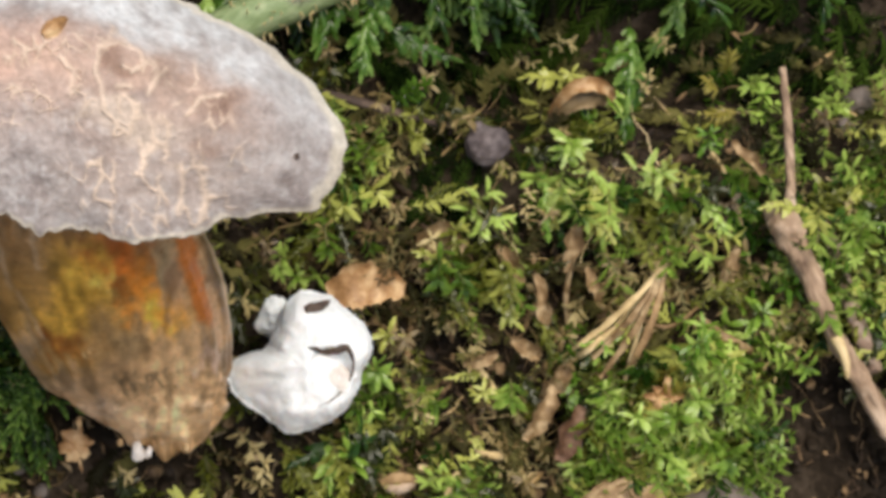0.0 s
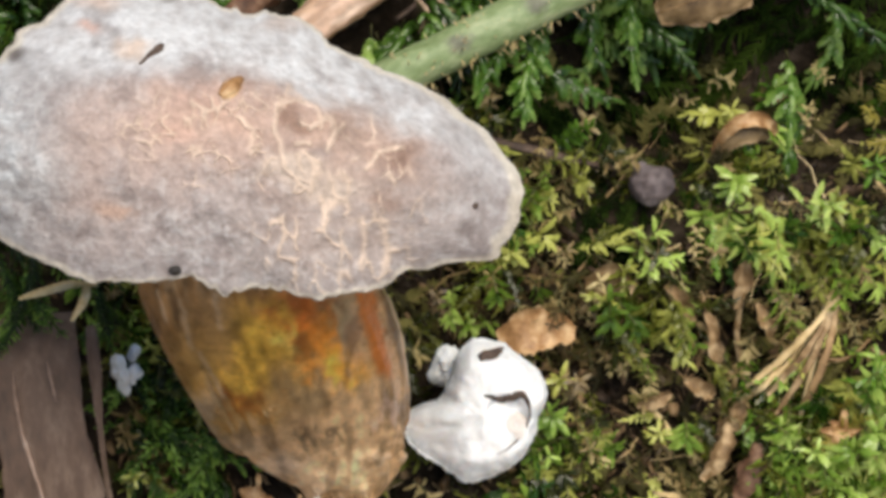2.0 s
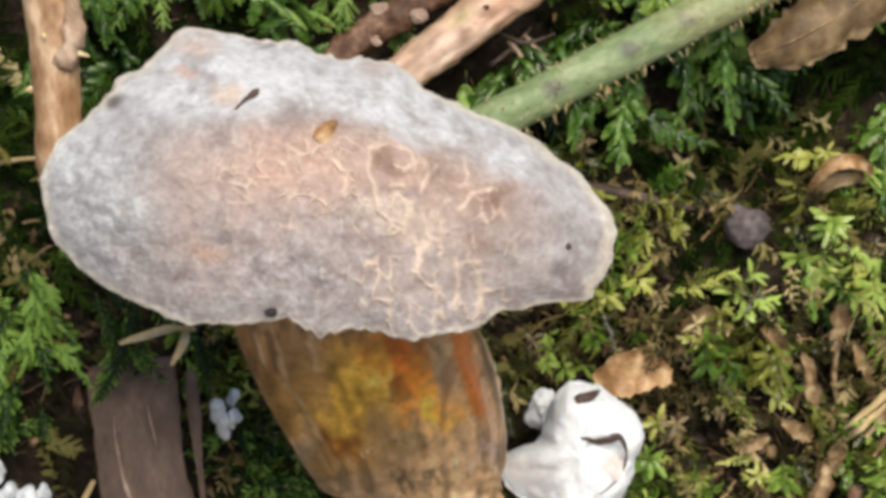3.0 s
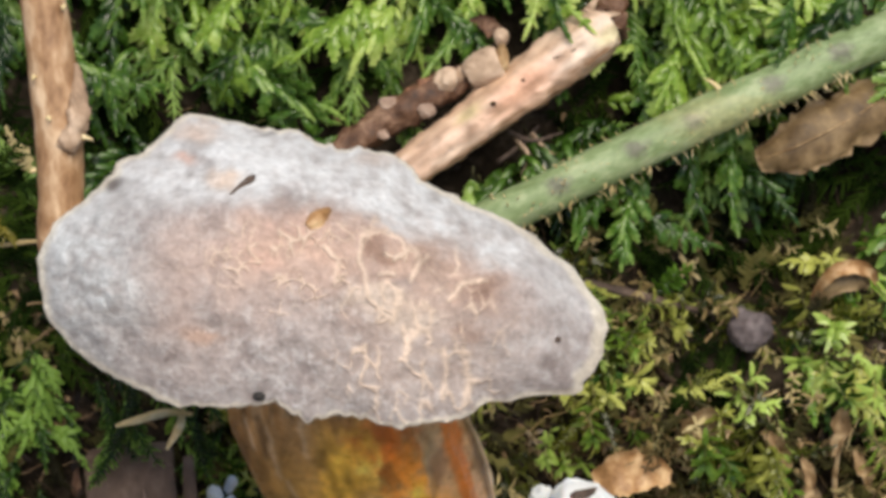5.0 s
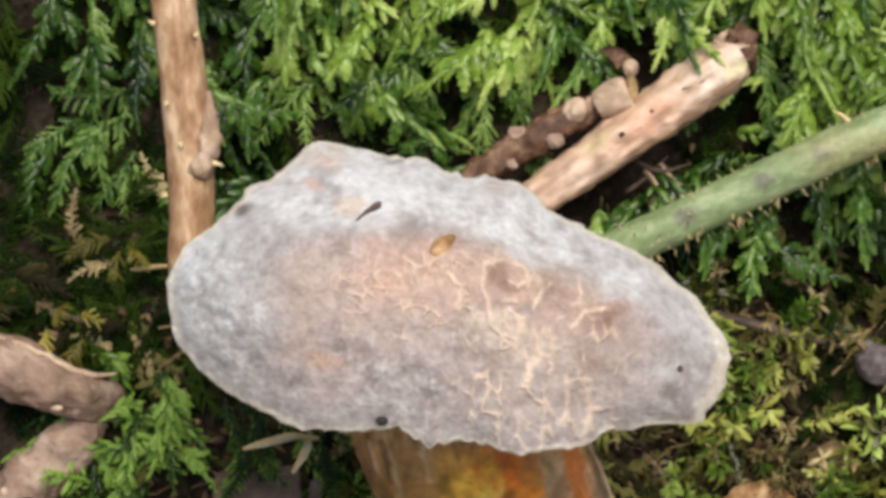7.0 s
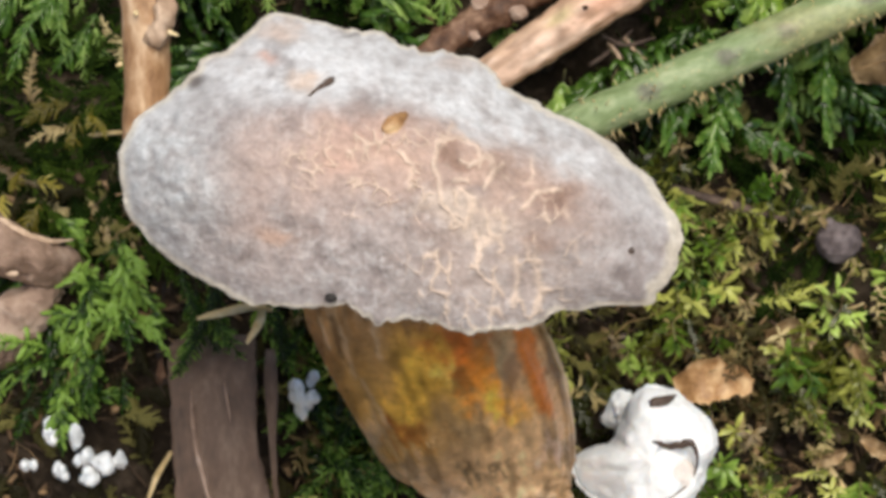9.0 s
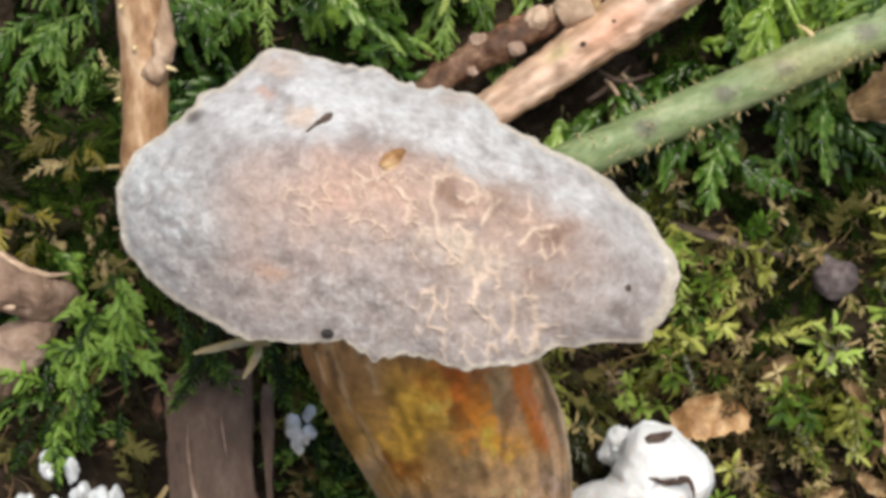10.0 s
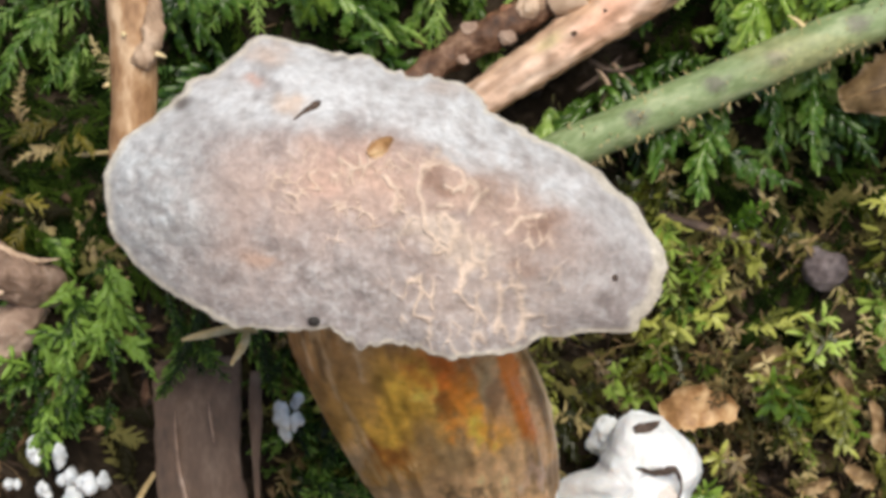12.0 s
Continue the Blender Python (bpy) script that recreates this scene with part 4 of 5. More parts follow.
        for i, (p, d, a, b) in enumerate(rows[1:], 1):
            s = i / n
            for k in range(2 if i < n else 4):
                turn += 2.4 + rng.uniform(-0.5, 0.5)
                out = a * math.cos(turn) + b * math.sin(turn)
                way = unit(out + d * (rng.uniform(0.1, 0.8) + 0.4 * s ** 3) + DOWN * 0.55)
                normal = unit(d - way * d.dot(way) + out * rng.uniform(-0.2, 0.2))
                normal = unit(normal - way * normal.dot(way))
                size = leaf * (0.65 + 0.5 * s) * (1 - 0.35 * s ** 4) * rng.uniform(0.7, 1.2)
                self.leaf(first + 3 * i, p, way, normal, size, size * fat)

    def link(self, name, label, leafmat, category="moss"):
        allv = np.concatenate(self.verts) / 1000
        tris = np.concatenate(self.leaf_tris)
        allt = np.concatenate([tris, np.array(self.axis_tris)])
        me = bpy.data.meshes.new(name)
        me.vertices.add(len(allv))
        me.vertices.foreach_set("co", allv.ravel())
        me.loops.add(allt.size)
        me.loops.foreach_set("vertex_index", allt.ravel().astype(np.int32))
        me.polygons.add(len(allt))
        me.polygons.foreach_set("loop_start", np.arange(0, allt.size, 3, dtype=np.int32))
        me.polygons.foreach_set("use_smooth", np.ones(len(allt), bool))
        me.materials.append(leafmat)
        me.materials.append(MSTEM)
        me.polygons.foreach_set("material_index", (np.arange(len(allt)) >= len(tris)).astype(np.int32))
        me.update(calc_edges=True)
        me.attributes.new("tip", "FLOAT", "POINT").data.foreach_set("value", np.concatenate(self.tips).astype(np.float32))
        ob = new(name, me)
        ob.matrix_basis = BANK.copy()
        return tagged(ob, label, category, kind="stuff")


def sow(fronds, seed, count, area, keep, leaf, length, lift, droop, spread=1.0, high=0.0, fat=0.36, gap=0.36, mess=1.0, tufted=False):
    """Scatter shoots over area (u0, u1, v0, v1); keep(u, v) is the chance that one grows there."""
    rng = random.Random(seed)
    for _ in range(count):
        u, v = rng.uniform(*area[:2]), rng.uniform(*area[2:])
        if rng.random() > keep(u, v):
            continue
        an = -1.57 + rng.gauss(0, spread)
        ahead = np.array((math.cos(an), math.sin(an), rng.uniform(*lift)))
        out = np.array((rng.uniform(-0.4, 0.4), rng.uniform(-0.1, 0.6), 1.0))
        l = rng.uniform(*length)
        root = (u, v, ground(u, v) + rng.uniform(0, 1.5) + high * rng.random())
        if tufted:
            fronds.tuft(rng, root, ahead, l, rng.uniform(*leaf), fat, gap)
        else:
            fronds.shoot(rng, root, ahead, out, l, rng.uniform(*leaf), droop=droop, fat=fat, gap=gap, mess=mess)


def clear(u, v):
    """0 where the mushroom's foot, the white fungus and bare patches stand."""
    k = 1.0
    for a, b, ru, rv in ((3, -34, 12, 8), (24, -31, 9, 10), (-29, -26, 9, 11), (96, -48, 15, 13), (-54, -10, 12, 9), (80, -58, 13, 10), (46.5, -10.5, 8, 3.6), (-3.8, -42, 4, 3.5), (-45.5, -31, 6, 5)):
        if ((u - a) / ru) ** 2 + ((v - b) / rv) ** 2 < 1:
            k = 0.0
    if ((u - 4) / 26) ** 2 + ((v + 45) / 7) ** 2 < 1:
        k *= 0.25
    if -5.5 < v - 15 - 0.67 * (u - 2) < (17 if u < 18 else 9) and -6 < u < 37:
        k = 0.0
    return k


BRIGHT = ((-20, 42, 8), (8, 42, 6), (-2, 34, 4), (30, 43, 10), (46, 42, 12), (32, 34, 6), (-26, 34, 5), (52, 30, 7), (22, 54, 9), (-40, 54, 12), (47, 19, 6), (38, 17, 4))


def lush(u, v):
    edge = 10 - 0.09 * max(0, u) + 4 * nz(u, v, 2, 0.08)
    k = 0.22 + 0.35 * smooth(-0.2, 0.25, nz(u, v, 8, 0.09)) + sum(0.75 * math.exp(-((u - a) ** 2 + (v - b) ** 2) / r ** 2) for a, b, r in BRIGHT)
    k *= (1 - 0.6 * smooth(24, 34, u) * smooth(19, 12, v)) * (0.55 + 0.45 * smooth(14, 26, v)) * (1 - 0.7 * smooth(70, 85, u)) * (1 - 0.95 * smooth(-38, -44, u) * smooth(42, 34, v)) * (1 - 0.45 * smooth(-50, -58, u))
    k *= 1 - 0.7 * math.exp(-(((u + 10) / 14) ** 2 + ((v - 38) / 10) ** 2))
    return clear(u, v) * smooth(edge - 6, edge + 5, v) * min(1.0, k)


def meagre(u, v):
    edge = 6 - 0.10 * max(0, u) + 4 * nz(u, v, 2, 0.08)
    return clear(u, v) * smooth(edge + 5, edge - 4, v) * (1 - 0.85 * math.exp(-(((u - 45) / 9) ** 2 + ((v + 8) / 5) ** 2))) * (1 - 0.65 * math.exp(-(((u - 34) / 11) ** 2 + ((v + 7) / 9) ** 2))) * (0.08 + 0.92 * smooth(-0.08, 0.16, nz(u, v, 5, 0.085)))


# low shoots whose dark colour paints the shaded gaps
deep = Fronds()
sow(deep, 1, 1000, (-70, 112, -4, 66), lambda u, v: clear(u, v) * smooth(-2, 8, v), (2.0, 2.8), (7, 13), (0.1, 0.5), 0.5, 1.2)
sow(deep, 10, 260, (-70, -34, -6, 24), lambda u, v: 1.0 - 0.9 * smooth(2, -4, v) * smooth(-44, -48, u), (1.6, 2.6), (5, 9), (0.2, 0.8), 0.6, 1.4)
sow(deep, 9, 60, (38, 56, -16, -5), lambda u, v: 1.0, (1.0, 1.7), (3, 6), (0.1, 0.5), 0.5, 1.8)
deep.link("moss_understorey", "low moss coloured near-black for the shade under the fronds", DEEP)
dim_olive = Fronds()
sow(dim_olive, 2, 1300, (-70, 112, -72, 8), clear, (1.3, 2.1), (4, 8), (0.1, 0.7), 0.5, 1.8, high=2, fat=0.6)
dim_olive.link("faded_moss", "low olive brown moss, darkened for the shaded gaps", DIM_OLIVE)
top = Fronds()
sow(top, 3, 760, (-70, 112, -4, 66), lush, (2.6, 4.2), (8, 17), (0.4, 1.5), 1.0, 1.0, high=7, fat=0.76, gap=0.50, mess=1.35)
top.link("feather_moss", "lush bright green feather moss hanging down the bank", MOSS)
low = Fronds(PLAIN, PLAIN_TRI)
sow(low, 4, 1900, (-20, 112, -72, 10), meagre, (1.9, 3.5), (3, 7), (0.5, 1.8), 1.1, 1.6, high=4, fat=0.52, gap=0.36, tufted=True)
sow(low, 41, 800, (-20, 112, -72, 10), meagre, (1.4, 2.4), (4, 9), (0.5, 1.6), 0.9, 1.6, high=5, fat=0.6, gap=0.42, mess=1.5)
low.link("olive_moss", "short olive green moss mixed with litter", OLIVE)
lime = Fronds(PLAIN, PLAIN_TRI)
sow(lime, 8, 1200, (20, 112, -72, 8), lambda u, v: meagre(u, v) * (0.12 + 0.88 * smooth(-0.05, 0.2, nz(u, v, 11, 0.11))), (2.0, 3.7), (3, 7), (0.6, 1.9), 1.1, 1.5, high=5.5, fat=0.52, gap=0.36, tufted=True)
sow(lime, 48, 500, (20, 112, -72, 8), lambda u, v: meagre(u, v) * (0.2 + 0.8 * smooth(-0.05, 0.2, nz(u, v, 11, 0.11))), (1.5, 2.6), (4, 9), (0.6, 1.7), 0.9, 1.5, high=5.5, fat=0.6, gap=0.42, mess=1.5)
sow(lime, 49, 170, (84, 110, -30, 6), lambda u, v: 0.9, (1.6, 3.0), (3, 7), (0.5, 1.8), 1.1, 1.5, high=4, fat=0.52, gap=0.36, tufted=True)
lime.link("lime_moss", "yellow-green moss tips catching the light", LIME)
mixed = Fronds(PLAIN, PLAIN_TRI)
sow(mixed, 6, 1050, (20, 100, -60, 6), lambda u, v: meagre(u, v) * (0.15 + 0.85 * math.exp(-(((u - 75) / 13) ** 2 + ((v + 35) / 18) ** 2))), (2.2, 4.0), (4, 8), (0.6, 1.9), 1.1, 1.2, high=6, fat=0.52, gap=0.36, tufted=True)
sow(mixed, 50, 150, (60, 86, -56, -38), lambda u, v: 0.9 if ((u - 80) / 9) ** 2 + ((v + 60) / 9) ** 2 > 1 else 0.0, (1.8, 3.2), (4, 7), (0.6, 1.9), 1.1, 1.2, high=5, fat=0.52, gap=0.36, tufted=True)
mixed.link("green_moss_clump", "fresh green moss clump among olive moss", FRESH)
fresh = Fronds()
sow(fresh, 7, 330, (-30, 66, 24, 60), lambda u, v: clear(u, v) * sum(math.exp(-((u - a) ** 2 + (v - b) ** 2) / r ** 2) for a, b, r in ((30, 44, 7), (44, 43, 11), (34, 36, 5), (-16, 43, 6), (8, 42, 6), (56, 30, 6))), (2.6, 4.2), (7, 13), (0.6, 1.6), 0.9, 1.1, high=10, fat=0.76, gap=0.50, mess=1.35)
fresh.link("fresh_moss", "fresh lime green moss tips above the feather moss", FRESH)


# ---- the white fungus beside the stem ----
def white_fungus():
    m = thing("white_fungus", "white torn lump of fungus against the brown stem", "fungus", (25, -31, 2))

    # reach of the lump from its middle, every 18 degrees from the right; the neck runs left to the stem
    reach = (8.2, 8.9, 8.9, 8.8, 8.9, 8.8, 7.2, 5.4, 4.8, 5.2, 8.9, 9.5, 8.6, 8.1, 8.5, 8.5, 8.2, 8.0, 7.7, 7.5)

    def edge(an):
        x = (an % (2 * math.pi)) / (2 * math.pi) * 20
        i, s = int(x), x % 1
        a, b, c, d = (reach[(i + k) % 20] for k in (-1, 0, 1, 2))
        return 0.5 * (2 * b + (c - a) * s + (2 * a - 5 * b + 4 * c - d) * s * s + (3 * b - a - 3 * c + d) * s ** 3) + 0.3 * nz(9 * math.cos(an), 9 * math.sin(an), 3.0, 0.45)

    def relief(u, v):
        """Folds of the upper side, the drop towards the neck and the foot, and the torn hollow."""
        w = 0.7 * nz(u, v, 1.0, 0.22) + 0.5 * nz(u, v, 4.0, 0.55) + 0.2 * nz(u, v, 8.0, 1.4) - 2.6 * smooth(22.0, 16.0, u) - 1.4 * smooth(-26.5, -23.0, v)
        w -= 1.4 * smooth(-2.0, 3.5, -0.62 * (u - 22.6) - 0.78 * (v + 33.6))
        deep = smooth(1.0, 0.82, math.hypot((u - 26.7) / 3.2, (v + 33.0) / 3.6))
        return w - 1.7 * deep * smooth(-3.2, 2.6, (u - 26.7) * 0.75 + (v + 33.0) * 0.6)

    def face(u, v):
        an, r = math.atan2(v + 32.0, u - 24), math.hypot(v + 32.0, u - 24)
        s = min(1.0, r / edge(an)) ** (1 / 0.6)
        return 10 + 6.5 * math.sqrt(1 - s * s) + relief(u, v)

    rings, seg, verts, faces = 64, 180, [], []
    for i in range(rings + 1):
        th = math.pi * i / rings
        for k in range(seg):
            an = 2 * math.pi * k / seg
            r = edge(an) * math.sin(th) ** 0.6 * (1 + 0.05 * nz(9 * math.cos(an), 9 * math.sin(an), 5 * th, 0.5) + 0.03 * nz(9 * math.cos(an), 9 * math.sin(an), 5 * th, 1.6))
            u, v, w = 24.0 + r * math.cos(an), -32.0 + r * math.sin(an), 10 + 6.5 * math.cos(th)
            if w > 10:
                w += relief(u, v) * smooth(10, 12.5, w)
            verts.append((u, v, w))
    for i in range(rings):
        for k in range(seg):
            j = (k + 1) % seg
            faces.append((i * seg + k, (i + 1) * seg + k, (i + 1) * seg + j, i * seg + j))
    b = part("body", (verts, faces), WHITE, m)
    part("knob", blob((21.4, -26.6, 4.6), (1.9, 2.6, 2.6), 0.6, 0.5, 24, 34, 9.0), WHITE, m, "grey white rear knob")
    part("flap", blob((27.2, -33.9, face(27.2, -33.9) - 1.0), (2.9, 2.8, 1.2), 0.3, 0.35, 20, 32, 2.0), PINK, b, "pale pinkish inner flap")

    def skin_line(rows):
        return tube([(u, v, face(u, v) + up, r) for u, v, up, r in rows], n=6, seg=10, rough=0.4, freq=0.8)

    # brown lines laid over the skin: dried rim, plus shade of hole and slit
    part("dried_edge", skin_line(((24.2, -29.5, 0.0, 0.08), (25.2, -29.8, 0.0, 0.3), (26.4, -30.1, 0.1, 0.55), (27.8, -29.9, 0.1, 0.55), (29.0, -29.8, 0.1, 0.45), (29.6, -30.8, 0.1, 0.26), (29.8, -32.4, 0.1, 0.16), (29.3, -34.3, 0.0, 0.14), (28.2, -35.4, 0.0, 0.13), (26.8, -36.3, 0.0, 0.10), (25.4, -36.9, 0.0, 0.03))), DRIED, b, "dried brown edge of a hole, darkened for the shade inside")
    part("slit", skin_line(((24.0, -25.0, 0.0, 0.5), (24.6, -25.0, 0.0, 0.75), (25.7, -24.9, 0.0, 0.75), (26.7, -24.5, 0.0, 0.45), (27.5, -24.2, 0.0, 0.1))), DRIED, b, "dark slit")


def tuft(u, v, w, a, b, seed):
    """A fuzzy clump of small lobes."""
    rng = random.Random(str(seed))
    lobes = [blob((u, v, w), (a * 0.75, b * 0.8, 1.0), 0.5, 0.6, 18, 26, rng.uniform(0, 50))]
    for k in range(3):
        x, y, r = rng.gauss(0, 0.4) * a, rng.gauss(0, 0.45) * b, rng.uniform(0.45, 0.8)
        lobes.append(blob((u + x, v + y, w + rng.uniform(0.0, 0.5)), (r, r * rng.uniform(0.9, 1.6), r * 0.9), 0.5, 0.9, 12, 18, k))
    return join(*lobes)


def white_bits():
    for i, (u, v, w, a, b) in enumerate(((-49.4, -27.6, 14, 1.3, 2.3), (-46.0, -28.4, 15, 1.3, 2.4), (-44.6, -30.6, 15, 1.6, 1.5), (-42.4, -31.6, 15, 1.8, 2.0), (-44.4, -33.6, 14, 1.9, 1.6), (-40.8, -31.0, 14, 0.9, 1.3), (-52.5, -32, 12, 1.0, 0.9), (-48.2, -33, 12, 0.8, 0.7))):
        thing("mould_tuft", "small white tuft of mould on dark moss", "fungus", (u, v, w + 2.5), "white tufts beside the bark", *tuft(u, v, w + 2.5, a * 0.75, b * 0.8, i), WHITE)
    for u, v, w, a in ((-19.6, -23.4, 10, 1.5), (-17.8, -24.2, 10, 1.3), (-19.0, -26.0, 9, 1.1), (-17.6, -22.2, 9, 0.8)):
        thing("mould_tuft", "small white tuft of mould behind the stem", "fungus", (u, v, w), "white tufts behind the stem", *tuft(u, v, w, a * 0.8, a, u), WHITE)


# ---- wood and bark beyond the stem ----
def bark_slab():
    m = thing("bark_slab", "flat grey-brown piece of bark standing in moss", "bark", (-28.5, -30, 12))
    part("slab", blade([(-29.6, -16.5, 13), (-29.4, -20, 17.5), (-28.8, -28, 20.5), (-28, -36, 20.5), (-27.5, -44, 18), (-27, -52, 12)], lambda s: 5.0 + 1.0 * s + 0.25 * math.sin(11 * s), n=10, across=14, curl=-0.05, thick=1.6, ragged=0.07), GREY, m)
    part("pale_crack", tube([(-31.6, -22.6, 19.6, 0.08), (-31.5, -26, 20.5, 0.26), (-30.9, -30, 20.9, 0.34), (-29.9, -34, 21.0, 0.3), (-29.0, -38, 20.7, 0.2), (-28.4, -42, 19.8, 0.06)], n=6, seg=8, rough=0.5, freq=0.9), ROOT, m, "pale lengthwise crack")
    part("pale_crack", tube([(-27.6, -21.5, 20.0, 0.06), (-27.2, -24.0, 20.7, 0.18), (-26.8, -26.4, 20.9, 0.06)], n=5, seg=8, rough=0.5, freq=0.9), ROOT, m)
    part("side_strip", blade([(-22.4, -18, 15), (-22.2, -24, 17), (-21.8, -34, 17.5), (-20.8, -46, 14)], lambda s: 0.55 + 0.25 * math.sin(7 * s), n=8, across=4, curl=-0.3, thick=1.0, ragged=0.2), GREY, m, "thin dark strip along its edge")


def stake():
    m = thing("dark_stake", "upright stake with its shade painted as near-black wood", "stick", (-37.5, -30, 4))
    w = part("wood", tube([(-38.4, -44, -6, 2.0), (-38.0, -34, 2, 2.1), (-37.4, -24, 6, 2.0), (-37.0, -14, 8, 1.9), (-36.6, -7, 8, 1.4), (-36.5, -3, 5, 0.7)], n=12, seg=34, rough=0.5, freq=0.4), SHADEWOOD, m)
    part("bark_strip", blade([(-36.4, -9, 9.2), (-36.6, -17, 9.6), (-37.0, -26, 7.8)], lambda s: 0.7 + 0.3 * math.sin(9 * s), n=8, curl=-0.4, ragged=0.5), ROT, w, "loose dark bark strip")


def root():
    m = thing("worn_root", "worn brown forked root coming out of the moss", "root", (-56, -8, 8))
    part("limb", tube([(-95, 8, 4, 5.0), (-74, 1.5, 13, 4.2), (-62, -2.4, 17, 3.7), (-55, -5.0, 18, 3.4), (-50, -7.2, 16, 2.8), (-46.6, -8.6, 10, 2.0), (-44.5, -9.4, 1, 1.2)], n=16, seg=60, rough=0.30, freq=0.26), ROOT, m)
    part("limb", tube([(-82, -37, 4, 4.4), (-68, -25.5, 10, 4.0), (-58, -18.0, 13, 3.5), (-53, -13.6, 14, 3.0), (-49, -9.6, 13, 2.2)], n=16, seg=56, rough=0.34, freq=0.3, seed=5), ROOT, m, "lower limb of the fork")
    part("ridge", tube([(-62, 0.9, 18.3, 0.25), (-55.4, -1.6, 19.6, 0.45), (-52, -3.6, 19.0, 0.5), (-48.8, -4.6, 17.4, 0.35), (-46.2, -4.4, 15.6, 0.1)], n=10, seg=10, rough=0.6, freq=0.9), PALEWOOD, m, "pale raised strip of bark")
    for k, (u, v, w) in enumerate(((-53.4, -8.4, 19.6), (-58.6, -4.4, 20.4), (-60.0, -18.6, 16.0), (-56.2, -15.2, 15.8), (-50.6, -6.4, 18.6))):
        part("bark_flake", blob((u, v, w), (0.9, 0.45, 0.3), 0.6, 0.9, 10, 16, k * 3.0), PALEWOOD, m)


# ---- leaves, twigs and litter on the moss ----
def leaf_like(name, label, category, at, pts, width, material, curl=0.4, ragged=0.2, group="", across=6, thick=0.3, seed=0.0, vein=False):
    m = thing(name, label, category, at, group)
    b = part("blade", blade(pts, width, n=8, across=across, curl=curl, thick=thick, ragged=ragged, seed=seed), material, m)
    if vein:
        part("midrib", tube([(p[0], p[1], p[2] + 0.1 - curl * 0.5 * width(k / (len(pts) - 1)), 0.13) for k, p in enumerate(pts)], n=6, seg=6), DRY, b)
    return m


def lens(top):
    return lambda s: top * (0.12 + 0.88 * math.sin(math.pi * min(1, max(0, 0.06 + 0.88 * s))) ** 0.8)


def leaves():
    leaf_like("brown_leaf", "curled dead brown leaf under the green stem", "leaf", (60, 18, 0), [(51.0, 16.2, 2), (56, 17.8, 4.4), (62, 20.6, 4.4), (70, 25.0, 2), (78, 30, -2)], lens(4.2), BROWN, curl=-0.5, ragged=0.3, across=10, vein=True)
    m = leaf_like("orange_leaf", "arched dry orange leaf on dark moss", "leaf", (62, 1, -4), [(58.4, -1.6, -3), (59.6, 0.6, 0), (61.2, 1.9, 1.4), (63.6, 2.1, 1.2), (65.8, 1.2, -0.5), (67.0, 0.0, -3)], lens(0.95), ORANGE, curl=0.5, ragged=0.2, across=10)
    # darker brown here paints the shade below the bright arched edge
    part("folded_half", blade([(58.2, -3.4, -4), (59.8, -1.0, -1.6), (61.8, 0.2, -0.6), (64.2, 0.3, -1.2), (66.0, -0.4, -3)], lens(1.35), n=8, across=8, curl=-0.3, ragged=0.25, seed=5.0), BROWN, m, "half folded under, its shade given by a darker brown")
    leaf_like("tan_leaf", "torn tan leaf scrap touching the white fungus", "leaf", (34, -24, -2), [(28.2, -23.8, 2), (31, -23.2, 3.4), (34.6, -23.2, 3.0), (38.4, -23.8, 1.2)], lens(2.7), ORANGE, curl=0.3, ragged=0.45, seed=4, thick=0.5)
    leaf_like("tan_leaf", "small pinkish brown leaf scrap in the moss", "leaf", (43, -18, -2), [(40, -19.5, 0), (43, -17.6, 1.8), (46.6, -18.8, 0.8)], lens(2.0), DRY, curl=0.5, ragged=0.5, seed=8)
    m = thing("lobed_leaf", "small tan lobed leaf scrap on dark soil", "leaf", (-3.8, -42.2, 1))
    b = part("blade", blob((-3.8, -42.2, 3.4), (2.3, 2.3, 0.5), 0.2, 0.4, 16, 60, 2.0, lambda d, r: r * (0.92 + 0.13 * math.sin(6 * math.atan2(d.y, d.x) + 0.4) + 0.08 * math.sin(11 * math.atan2(d.y, d.x)))), ORANGE, m)
    part("stalk", tube([(-3.4, -44.0, 3.2, 0.25), (-3.2, -45.2, 3.0, 0.15), (-3.0, -45.9, 2.4, 0.06)], n=3, seg=7), ORANGE, b)
    leaf_like("brown_scrap", "torn reddish brown leaf scrap on soil", "leaf", (-17, -47.5, 1), [(-20.5, -46.0, 1.5), (-17.5, -47.2, 3.2), (-14.0, -49.0, 1.8)], lens(2.1), ROT, curl=-0.5, ragged=0.35, seed=6)
    leaf_like("brown_scrap", "tan orange leaf scrap half under moss", "leaf", (12.5, -55.6, 1), [(9.2, -54.6, 1.5), (12.4, -55.4, 3.4), (16.4, -57.0, 1.6)], lens(2.2), DRY, curl=-0.4, ragged=0.35, seed=11)
    leaf_like("brown_scrap", "flat brown leaf strip lying on soil", "leaf", (0, -55.8, 1), [(-3.6, -56.2, 2.2), (0, -55.7, 3.0), (4.6, -56.0, 2.2)], lens(0.8), DRY, curl=-0.3, ragged=0.3, seed=14)
    leaf_like("pale_scrap", "pale dry scrap beside the grey mushroom", "leaf", (97, -58, 1), [(90, -57.6, 3), (95, -57.4, 4.4), (101, -57.2, 3.4)], lens(1.7), STRAW, curl=0.3, ragged=0.15)
    leaf_like("yellow_strip", "withered yellow leaf strip under the cap", "leaf", (-26, -13, 26), [(-30, -13.6, 29), (-27, -12.9, 31), (-24, -12.2, 31.5), (-21, -12.6, 30)], lens(0.5), HAIR, curl=0.4, ragged=0.3)
